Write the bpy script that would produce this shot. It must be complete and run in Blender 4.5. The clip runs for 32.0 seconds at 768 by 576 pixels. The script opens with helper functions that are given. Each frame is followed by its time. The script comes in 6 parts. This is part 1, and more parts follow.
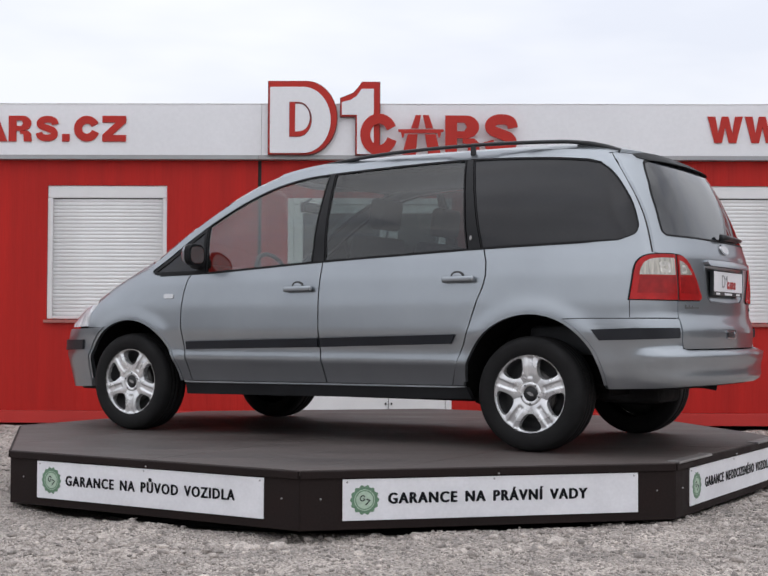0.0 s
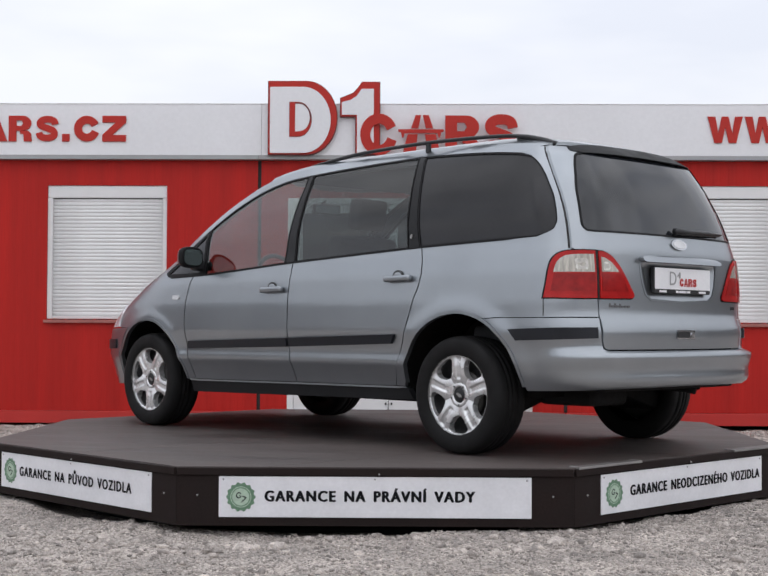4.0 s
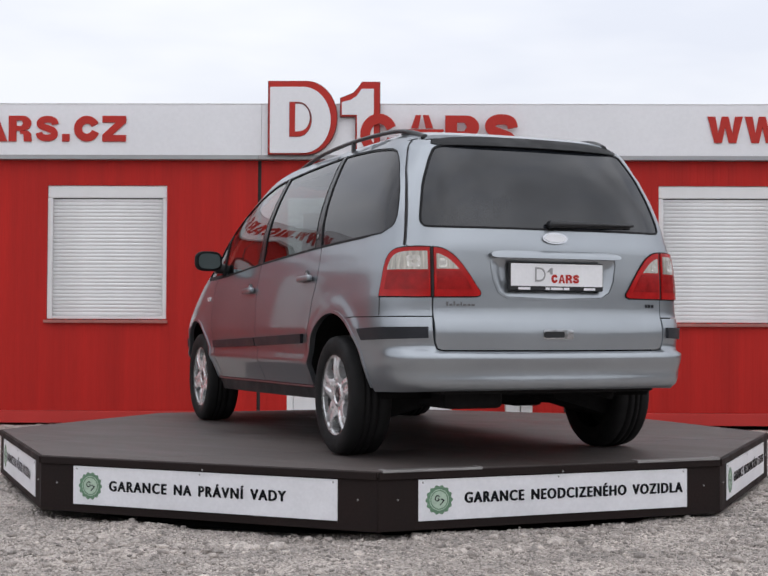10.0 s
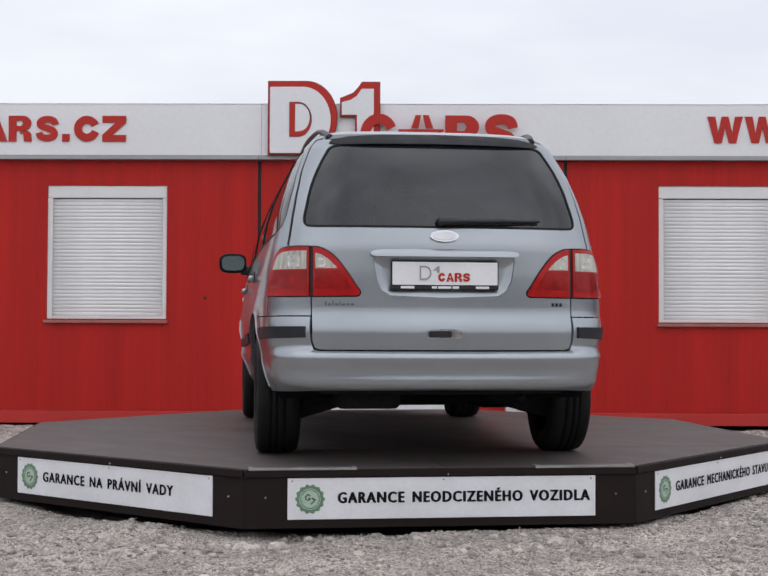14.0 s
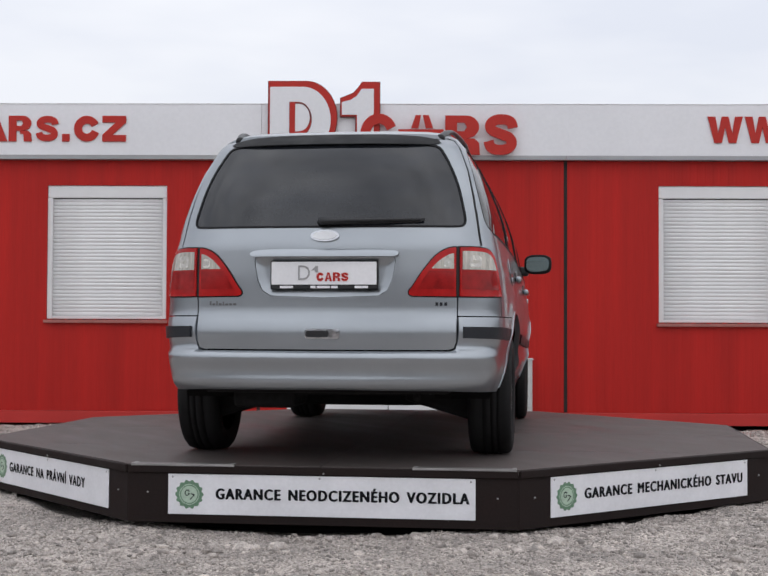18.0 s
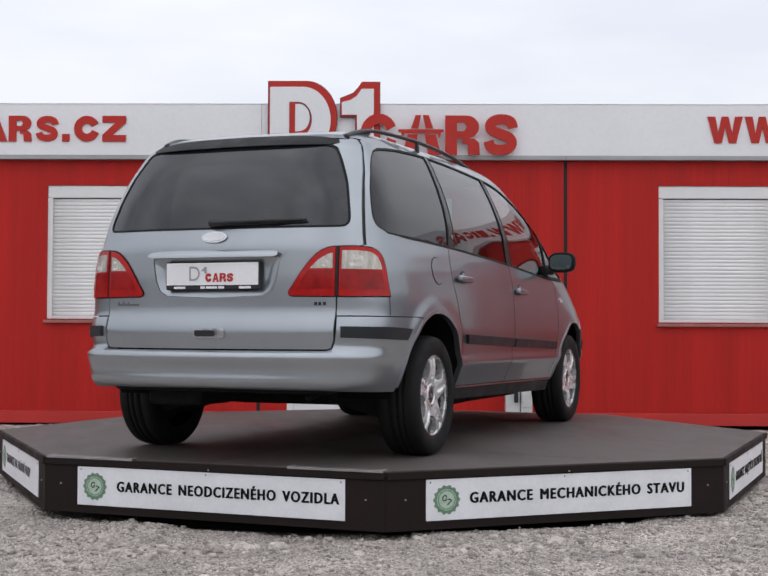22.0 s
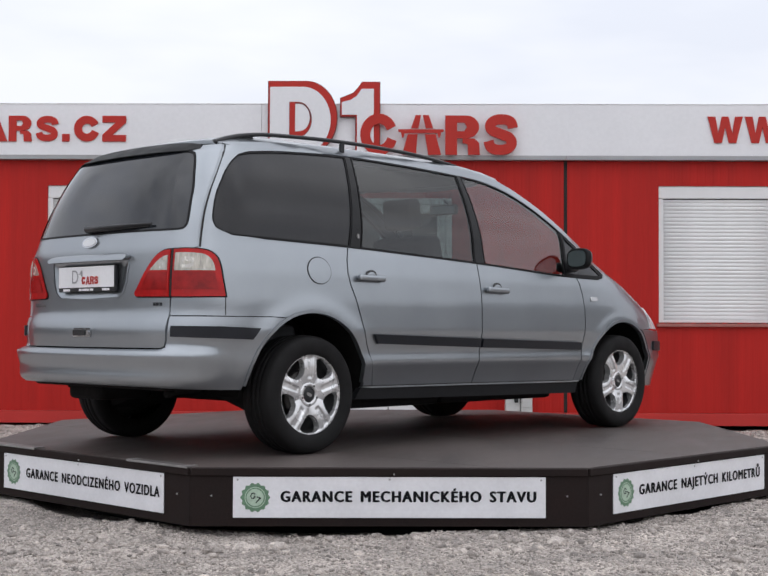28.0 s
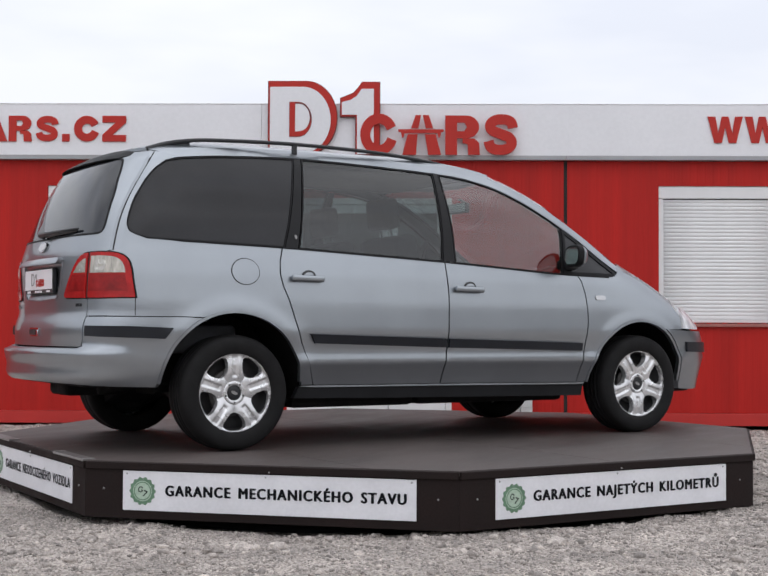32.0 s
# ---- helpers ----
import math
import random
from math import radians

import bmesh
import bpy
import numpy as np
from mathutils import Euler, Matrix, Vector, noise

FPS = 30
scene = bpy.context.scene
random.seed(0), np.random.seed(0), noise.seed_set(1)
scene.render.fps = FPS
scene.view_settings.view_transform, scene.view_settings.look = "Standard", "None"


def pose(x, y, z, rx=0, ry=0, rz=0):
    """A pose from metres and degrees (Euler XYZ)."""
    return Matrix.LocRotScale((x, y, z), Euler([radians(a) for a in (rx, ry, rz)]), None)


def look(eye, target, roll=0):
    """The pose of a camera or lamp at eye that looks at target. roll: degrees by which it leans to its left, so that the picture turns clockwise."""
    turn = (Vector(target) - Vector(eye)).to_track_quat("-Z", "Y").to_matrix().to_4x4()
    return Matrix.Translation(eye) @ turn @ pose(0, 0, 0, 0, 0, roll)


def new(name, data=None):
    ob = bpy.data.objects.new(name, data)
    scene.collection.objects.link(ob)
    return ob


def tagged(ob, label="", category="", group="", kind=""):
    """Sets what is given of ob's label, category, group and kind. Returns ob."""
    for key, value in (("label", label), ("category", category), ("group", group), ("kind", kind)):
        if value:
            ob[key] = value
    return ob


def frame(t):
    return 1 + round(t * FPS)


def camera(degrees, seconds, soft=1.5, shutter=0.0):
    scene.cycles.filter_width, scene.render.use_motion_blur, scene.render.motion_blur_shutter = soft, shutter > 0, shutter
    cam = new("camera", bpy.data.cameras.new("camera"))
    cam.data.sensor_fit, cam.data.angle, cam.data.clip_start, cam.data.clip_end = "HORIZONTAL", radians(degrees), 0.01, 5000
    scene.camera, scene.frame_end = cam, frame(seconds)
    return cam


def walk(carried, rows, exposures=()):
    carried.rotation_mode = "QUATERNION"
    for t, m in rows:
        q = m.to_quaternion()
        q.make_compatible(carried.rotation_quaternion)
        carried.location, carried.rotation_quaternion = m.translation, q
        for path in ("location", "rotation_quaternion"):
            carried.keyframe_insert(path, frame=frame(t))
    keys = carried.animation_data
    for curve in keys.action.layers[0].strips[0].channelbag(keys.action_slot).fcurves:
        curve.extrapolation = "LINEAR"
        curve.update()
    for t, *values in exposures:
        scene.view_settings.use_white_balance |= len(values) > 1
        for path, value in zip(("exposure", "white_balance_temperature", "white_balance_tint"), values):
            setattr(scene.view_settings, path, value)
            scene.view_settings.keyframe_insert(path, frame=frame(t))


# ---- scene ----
from mathutils.geometry import delaunay_2d_cdt

# ---------------------------------------------------------------- camera
EYE = Vector((0.0, -8.676, 0.969))
PITCH, YAW, ROLL = radians(1.7407), radians(0.0137), 0.217
AHEAD = Vector((math.sin(YAW) * math.cos(PITCH), math.cos(YAW) * math.cos(PITCH), math.sin(PITCH)))
cam = camera(31.97, 32.0, soft=1.6)
walk(cam, [(0.0, look(EYE, EYE + AHEAD * 10, ROLL)), (32.0, look(EYE, EYE + AHEAD * 10, ROLL))],
     exposures=[(0.0, 0.02), (9.0, 0.01), (12.0, -0.04), (14.0, -0.06), (17.0, -0.07), (19.0, -0.08), (22.0, -0.02), (25.0, 0.03), (32.0, 0.03)])

# ---------------------------------------------------------------- world and sun
world = bpy.data.worlds.new("overcast_sky")
scene.world = world
world.use_nodes = True
wt = world.node_tree
wt.nodes.clear()


def wnode(kind, **values):
    n = wt.nodes.new(kind)
    for k, v in values.items():
        n.inputs[k].default_value = v
    return n


sky = wt.nodes.new("ShaderNodeTexSky")
sky.sky_type, sky.sun_disc = "NISHITA", False
sky.sun_elevation, sky.sun_rotation = radians(48), radians(160)
bg_sky = wnode("ShaderNodeBackground", Strength=0.1)
coord = wt.nodes.new("ShaderNodeTexCoord")
stretch = wt.nodes.new("ShaderNodeMapping")
stretch.inputs["Scale"].default_value = (1.4, 1.4, 5.0)
cloud = wnode("ShaderNodeTexNoise", Scale=2.6, Detail=4.0, Roughness=0.5)
ramp = wt.nodes.new("ShaderNodeValToRGB")
ramp.color_ramp.elements[0].position, ramp.color_ramp.elements[0].color = 0.34, (0.80, 0.83, 0.92, 1)
ramp.color_ramp.elements[1].position, ramp.color_ramp.elements[1].color = 0.60, (0.93, 0.945, 1.0, 1)
bg_cloud = wnode("ShaderNodeBackground", Strength=1.0)
# an overcast sky grows brighter towards the zenith
split = wt.nodes.new("ShaderNodeSeparateXYZ")
rise = wt.nodes.new("ShaderNodeMapRange")
rise.inputs["From Min"].default_value, rise.inputs["From Max"].default_value = 0.0, 1.0
rise.inputs["To Min"].default_value, rise.inputs["To Max"].default_value = 0.96, 1.56
wt.links.new(coord.outputs["Generated"], split.inputs["Vector"])
wt.links.new(split.outputs["Z"], rise.inputs["Value"])
# broken cloud bellies well above the roofs
belly = wnode("ShaderNodeTexNoise", Scale=3.4, Detail=5.0, Roughness=0.55)
high, depth_, swing, strong = (wt.nodes.new("ShaderNodeMapRange"), wt.nodes.new("ShaderNodeMath"), wt.nodes.new("ShaderNodeMath"), wt.nodes.new("ShaderNodeMath"))
high.inputs["From Min"].default_value, high.inputs["From Max"].default_value = 0.25, 0.50
high.inputs["To Min"].default_value, high.inputs["To Max"].default_value = 0.0, 1.6
depth_.operation, swing.operation, strong.operation = "SUBTRACT", "MULTIPLY_ADD", "MULTIPLY"
depth_.inputs[1].default_value, swing.inputs[2].default_value = 0.5, 1.0
wt.links.new(coord.outputs["Generated"], belly.inputs["Vector"])
wt.links.new(split.outputs["Z"], high.inputs["Value"])
wt.links.new(belly.outputs["Fac"], depth_.inputs[0])
wt.links.new(depth_.outputs["Value"], swing.inputs[0])
wt.links.new(high.outputs["Result"], swing.inputs[1])
wt.links.new(rise.outputs["Result"], strong.inputs[0])
wt.links.new(swing.outputs["Value"], strong.inputs[1])
wt.links.new(strong.outputs["Value"], bg_cloud.inputs["Strength"])
mix = wnode("ShaderNodeMixShader", Fac=0.92)
wout = wt.nodes.new("ShaderNodeOutputWorld")
wt.links.new(coord.outputs["Generated"], stretch.inputs["Vector"])
wt.links.new(stretch.outputs["Vector"], cloud.inputs["Vector"])
wt.links.new(cloud.outputs["Fac"], ramp.inputs["Fac"])
wt.links.new(ramp.outputs["Color"], bg_cloud.inputs["Color"])
wt.links.new(sky.outputs["Color"], bg_sky.inputs["Color"])
wt.links.new(bg_sky.outputs["Background"], mix.inputs[1])
wt.links.new(bg_cloud.outputs["Background"], mix.inputs[2])
wt.links.new(mix.outputs["Shader"], wout.inputs["Surface"])

sun = new("sun", bpy.data.lights.new("sun", "SUN"))
sun.data.energy, sun.data.angle, sun.data.color = 0.5, radians(130), (1.0, 0.975, 0.94)
sun.matrix_world = look((5, -14, 16), (0, 0, 0))


# ---------------------------------------------------------------- materials
def material(name, base, rough=0.5, metal=0.0, vary=0.12, scale=6.0, bump=0.0, bump_scale=80.0, coat=0.0, coat_rough=0.05, stretch_xyz=(1, 1, 1), spec=0.5, speckle=0.0):
    """A surface with variation at two scales (stains, grain) and fine relief, in the object's own metres."""
    m = bpy.data.materials.new(name)
    m.use_nodes = True
    nt = m.node_tree
    b = nt.nodes["Principled BSDF"]
    tc = nt.nodes.new("ShaderNodeTexCoord")
    mp = nt.nodes.new("ShaderNodeMapping")
    mp.inputs["Scale"].default_value = stretch_xyz
    big, fine = nt.nodes.new("ShaderNodeTexNoise"), nt.nodes.new("ShaderNodeTexNoise")
    big.inputs["Scale"].default_value, big.inputs["Detail"].default_value = scale, 5.0
    fine.inputs["Scale"].default_value, fine.inputs["Detail"].default_value = bump_scale, 3.0
    rmp = nt.nodes.new("ShaderNodeMapRange")
    rmp.inputs["From Min"].default_value, rmp.inputs["From Max"].default_value = 0.3, 0.7
    rmp.inputs["To Min"].default_value, rmp.inputs["To Max"].default_value = 1 - vary, 1 + vary
    rmp2 = nt.nodes.new("ShaderNodeMapRange")
    rmp2.inputs["From Min"].default_value, rmp2.inputs["From Max"].default_value = 0.3, 0.7
    rmp2.inputs["To Min"].default_value, rmp2.inputs["To Max"].default_value = 1 - vary * 0.5 - speckle, 1 + vary * 0.5 + speckle
    mul = nt.nodes.new("ShaderNodeMath")
    mul.operation = "MULTIPLY"
    col = nt.nodes.new("ShaderNodeVectorMath")
    col.operation = "SCALE"
    col.inputs[0].default_value = base
    nt.links.new(tc.outputs["Object"], mp.inputs["Vector"])
    for t in (big, fine):
        nt.links.new(mp.outputs["Vector"], t.inputs["Vector"])
    nt.links.new(big.outputs["Fac"], rmp.inputs["Value"])
    nt.links.new(fine.outputs["Fac"], rmp2.inputs["Value"])
    nt.links.new(rmp.outputs["Result"], mul.inputs[0])
    nt.links.new(rmp2.outputs["Result"], mul.inputs[1])
    nt.links.new(mul.outputs["Value"], col.inputs["Scale"])
    nt.links.new(col.outputs["Vector"], b.inputs["Base Color"])
    rr = nt.nodes.new("ShaderNodeMapRange")
    rr.inputs["From Min"].default_value, rr.inputs["From Max"].default_value = 0.3, 0.7
    rr.inputs["To Min"].default_value, rr.inputs["To Max"].default_value = max(0.02, rough * (1 - vary)), min(1.0, rough * (1 + vary))
    nt.links.new(big.outputs["Fac"], rr.inputs["Value"])
    nt.links.new(rr.outputs["Result"], b.inputs["Roughness"])
    b.inputs["Metallic"].default_value = metal
    b.inputs["Specular IOR Level"].default_value = spec
    b.inputs["Coat Weight"].default_value, b.inputs["Coat Roughness"].default_value = coat, coat_rough
    if bump:
        bp = nt.nodes.new("ShaderNodeBump")
        bp.inputs["Strength"].default_value, bp.inputs["Distance"].default_value = 1.0, bump
        nt.links.new(fine.outputs["Fac"], bp.inputs["Height"])
        nt.links.new(bp.outputs["Normal"], b.inputs["Normal"])
    return m


def glass(name, tint, ior=1.52, rough=0.0):
    """A pane: what lies behind shows through its tint, and the surface mirrors."""
    m = bpy.data.materials.new(name)
    m.use_nodes = True
    nt = m.node_tree
    nt.nodes.clear()
    out = nt.nodes.new("ShaderNodeOutputMaterial")
    mx, lw = nt.nodes.new("ShaderNodeMixShader"), nt.nodes.new("ShaderNodeLayerWeight")
    lw.inputs["Blend"].default_value = 0.5
    steep, fr = nt.nodes.new("ShaderNodeMath"), nt.nodes.new("ShaderNodeMath")
    steep.operation, fr.operation = "POWER", "MULTIPLY_ADD"
    steep.inputs[1].default_value = 5.0
    low = ((ior - 1) / (ior + 1)) ** 2
    fr.inputs[1].default_value, fr.inputs[2].default_value = 1 - low, low
    nt.links.new(lw.outputs["Facing"], steep.inputs[0])
    nt.links.new(steep.outputs["Value"], fr.inputs[0])
    tr, gl = nt.nodes.new("ShaderNodeBsdfTransparent"), nt.nodes.new("ShaderNodeBsdfGlossy")
    tr.inputs["Color"].default_value = (*tint, 1)
    gl.inputs["Color"].default_value, gl.inputs["Roughness"].default_value = (1, 1, 1, 1), rough
    nt.links.new(fr.outputs["Value"], mx.inputs["Fac"])
    nt.links.new(tr.outputs["BSDF"], mx.inputs[1])
    nt.links.new(gl.outputs["BSDF"], mx.inputs[2])
    nt.links.new(mx.outputs["Shader"], out.inputs["Surface"])
    return m


PAINT = material("silver_blue_car_paint", (0.318, 0.342, 0.366), 0.31, 0.86, 0.05, 3.0, 0.00012, 900.0, coat=0.7, coat_rough=0.065)
PAINT.node_tree.nodes["Principled BSDF"].inputs["Specular Tint"].default_value = (0.50, 0.50, 0.52, 1)
PLASTIC = material("black_trim_plastic", (0.014, 0.0145, 0.0165), 0.42, 0.0, 0.15, 8.0, 0.0002, 500.0, spec=0.42)
SILL = material("dark_grey_sill", (0.017, 0.018, 0.020), 0.5, 0.0, 0.2, 6.0, 0.0004, 200.0, spec=0.3)
GASKET = material("black_rubber_gasket", (0.009, 0.009, 0.010), 0.6, 0.0, 0.15, 9.0, 0.0002, 300.0, spec=0.18)
SATIN_DARK = material("dark_bumper_strip", (0.012, 0.0135, 0.018), 0.45, 0.0, 0.15, 8.0, 0.0002, 400.0, spec=0.35)
LINING = material("black_felt_arch_lining", (0.011, 0.0105, 0.0105), 0.95, 0.0, 0.3, 8.0, 0.002, 60.0, spec=0.02)
UNDER = material("dark_underbody", (0.018, 0.0175, 0.018), 0.85, 0.0, 0.3, 6.0, 0.002, 30.0, spec=0.08)
RUBBER = material("tyre_rubber", (0.0085, 0.0082, 0.0085), 0.75, 0.0, 0.2, 9.0, 0.0006, 160.0, spec=0.25)
ALLOY = material("silver_alloy", (0.71, 0.71, 0.715), 0.27, 0.58, 0.06, 12.0, 0.0001, 500.0, coat=0.4)
DARK_ALLOY = material("dark_alloy_barrel", (0.045, 0.045, 0.047), 0.55, 0.4, 0.2, 12.0)
DISC_IRON = material("dull_brake_iron", (0.06, 0.057, 0.055), 0.5, 0.6, 0.2, 20.0)
CHROME = material("bright_chrome", (0.50, 0.51, 0.53), 0.18, 1.0, 0.03, 10.0)
TINT = glass("privacy_glass", (0.20, 0.25, 0.25), 1.7)
REAR_TINT = material("rear_privacy_glass", (0.021, 0.021, 0.023), 0.03, 0.0, 0.1, 3.0, spec=0.32)
PILLAR = material("gloss_black_pillar", (0.009, 0.009, 0.010), 0.25, 0.0, 0.1, 6.0, spec=0.22)
REAR_GLASS = material("tinted_tailgate_glass", (0.014, 0.016, 0.020), 0.03, 0.0, 0.1, 3.0, spec=0.60)
CLEAR = glass("pale_green_glass", (0.54, 0.60, 0.58), 1.95)
MIRROR = material("mirror_glass", (0.27, 0.33, 0.33), 0.03, 1.0, 0.02, 5.0)
LAMP_RED = material("red_lamp_lens", (0.395, 0.012, 0.012), 0.15, 0.0, 0.18, 16.0, 0.0003, 240.0, coat=0.15, coat_rough=0.03, spec=0.2)
LAMP_DARKRED = material("deep_red_lamp_lens", (0.275, 0.009, 0.009), 0.15, 0.0, 0.3, 18.0, 0.0003, 240.0, coat=0.15, coat_rough=0.03, spec=0.2)
LAMP_CLEAR = material("clear_lamp_lens", (0.40, 0.372, 0.325), 0.14, 0.3, 0.30, 1.0, 0.0004, 3.0, stretch_xyz=(60, 60, 4), coat=0.6, coat_rough=0.03)
HEAD_LENS = material("headlamp_lens", (0.55, 0.56, 0.58), 0.2, 0.0, 0.35, 1.0, 0.0004, 3.0, stretch_xyz=(25, 25, 3), coat=0.4)
LAMP_BRIGHT = material("lamp_reflector", (0.47, 0.45, 0.41), 0.25, 0.3, 0.25, 30.0, coat=1.0)
BADGE = material("pale_oval_badge", (0.62, 0.625, 0.64), 0.25, 0.3, 0.04, 8.0)
SEAT = material("grey_seat_cloth", (0.045, 0.046, 0.05), 0.9, 0.0, 0.25, 12.0, 0.001, 300.0)
WHITE = material("white_enamel_plate", (0.78, 0.78, 0.80), 0.35, 0.0, 0.05, 3.0, 0.0, 60.0)
SIGN_WHITE = material("white_sign_board", (0.76, 0.76, 0.79), 0.4, 0.0, 0.06, 5.0, 0.0, 60.0)
SCRIPT = material("grey_badge_script", (0.15, 0.15, 0.155), 0.4, 0.4, 0.1, 20.0)
INK = material("black_print", (0.007, 0.0075, 0.010), 0.6, 0.0, 0.1, 20.0, spec=0.12)
GREEN = material("green_print", (0.13, 0.235, 0.15), 0.5, 0.0, 0.15, 40.0)
PALE_GREEN = material("pale_green_print", (0.42, 0.54, 0.43), 0.5, 0.0, 0.1, 40.0)
RED_PRINT = material("red_sign_paint", (0.44, 0.030, 0.022), 0.45, 0.0, 0.07, 5.0, spec=0.22)
DECK = material("brown_film_faced_plywood", (0.072, 0.058, 0.0535), 0.60, 0.0, 0.26, 1.8, 0.0006, 140.0, stretch_xyz=(0.5, 1.6, 1), speckle=0.04)
SKIRT = material("dark_brown_skirt_board", (0.0165, 0.0108, 0.0100), 0.7, 0.0, 0.25, 4.0, 0.0005, 90.0, spec=0.17)
DULL_STEEL = material("scuffed_dark_steel", (0.15, 0.14, 0.135), 0.5, 0.4, 0.25, 9.0, 0.0006, 90.0)
STEEL = material("worn_grey_steel", (0.30, 0.29, 0.285), 0.5, 0.5, 0.2, 8.0, 0.0005, 120.0)
GRAVEL = material("grey_crushed_gravel", (0.388, 0.345, 0.312), 0.9, 0.0, 0.36, 2.6, 0.014, 80.0, speckle=0.46)
def scattered(name, *args, **more):
    """A material whose pieces differ one by one in tone."""
    m = material(name, *args, **more)
    nt = m.node_tree
    geo, rng = nt.nodes.new("ShaderNodeNewGeometry"), nt.nodes.new("ShaderNodeMapRange")
    rng.inputs["To Min"].default_value, rng.inputs["To Max"].default_value = 0.58, 1.40
    b = nt.nodes["Principled BSDF"]
    old = b.inputs["Base Color"].links[0].from_socket
    sc = nt.nodes.new("ShaderNodeVectorMath")
    sc.operation = "SCALE"
    nt.links.new(geo.outputs["Random Per Island"], rng.inputs["Value"])
    nt.links.new(old, sc.inputs[0])
    nt.links.new(rng.outputs["Result"], sc.inputs["Scale"])
    nt.links.new(sc.outputs["Vector"], b.inputs["Base Color"])
    return m


STONE = scattered("loose_grey_stone", (0.366, 0.327, 0.298), 0.88, 0.0, 0.36, 14.0, 0.002, 160.0, speckle=0.1)
DIM_WALL = material("grey_brown_unseen_wall", (0.10, 0.095, 0.09), 0.85, 0.0, 0.25, 0.6, 0.002, 12.0)
RED_WALL = material("red_painted_sheet", (0.42, 0.0150, 0.011), 0.55, 0.0, 0.115, 1.3, 0.0006, 20.0, stretch_xyz=(5, 1, 0.22), spec=0.22)
RED_RAIL = material("red_painted_steel", (0.46, 0.022, 0.017), 0.45, 0.0, 0.08, 2.0, 0.0004, 90.0)
SILL_SHEET = material("dusty_red_sill_sheet", (0.33, 0.115, 0.098), 0.5, 0.0, 0.18, 5.0, 0.0004, 60.0)
# shade on the logo's red edges, put into a darker colour
DARK_RED = material("shaded_dark_red_edge", (0.16, 0.02, 0.018), 0.6, 0.0, 0.2, 4.0)
FASCIA = material("white_fascia_sheet", (0.75, 0.75, 0.772), 0.42, 0.0, 0.04, 0.8, 0.0002, 30.0)
FASCIA_EDGE = material("grey_flashing", (0.33, 0.33, 0.335), 0.45, 0.2, 0.1, 2.0)
SHUTTER = material("white_shutter_slat", (0.78, 0.78, 0.78), 0.4, 0.0, 0.05, 4.0)
PVC = material("white_pvc_frame", (0.74, 0.735, 0.735), 0.35, 0.0, 0.04, 4.0)
JOINT = material("black_joint", (0.02, 0.018, 0.018), 0.8, 0.0, 0.2, 6.0)
CABINET = material("pale_grey_cabinet", (0.55, 0.56, 0.55), 0.5, 0.0, 0.08, 6.0)


# ---------------------------------------------------------------- mesh helpers
def mesh(name, verts, faces, smooth=None):
    me = bpy.data.meshes.new(name)
    me.from_pydata([tuple(map(float, v)) for v in verts], [], [tuple(int(i) for i in f) for f in faces])
    if smooth is not None:
        me.polygons.foreach_set("use_smooth", smooth if hasattr(smooth, "__len__") else [smooth] * len(me.polygons))
    me.update()
    return me


def piece(name, me, mat, parent=None, label="", at=None):
    """Links a mesh as one object under a thing or a part."""
    if mat is not None and not me.materials:
        me.materials.append(mat)
    ob = new(name, me)
    ob.parent = parent
    if at is not None:
        ob.matrix_basis = at
    if label:
        ob["label"] = label
    return ob


def part(name, bm, mat, parent=None, label="", at=None, smooth=False):
    me = bpy.data.meshes.new(name)
    bmesh.ops.recalc_face_normals(bm, faces=bm.faces)
    for f in bm.faces:
        f.smooth = smooth
    bm.to_mesh(me)
    bm.free()
    return piece(name, me, mat, parent, label, at)


def block(x0, x1, y0, y1, z0, z1, bevel=0.0, segments=2):
    bm = bmesh.new()
    bmesh.ops.create_cube(bm, size=1)
    for v in bm.verts:
        v.co = Vector(((x0 + x1) / 2 + v.co.x * (x1 - x0), (y0 + y1) / 2 + v.co.y * (y1 - y0), (z0 + z1) / 2 + v.co.z * (z1 - z0)))
    if bevel:
        bmesh.ops.bevel(bm, geom=bm.edges[:], offset=bevel, segments=segments, affect="EDGES", profile=0.6)
    return bm


def lathe(profile, n=48, axis="y"):
    """Turns (radius, along) points round an axis; y by default."""
    verts, faces = [], []
    k = len(profile)
    for i in range(n):
        a = 2 * math.pi * i / n
        for r, h in profile:
            verts.append((r * math.cos(a), h, r * math.sin(a)) if axis == "y" else (r * math.cos(a), r * math.sin(a), h))
    for i in range(n):
        j = (i + 1) % n
        for p in range(k - 1):
            faces.append((i * k + p, i * k + p + 1, j * k + p + 1, j * k + p))
    return verts, faces


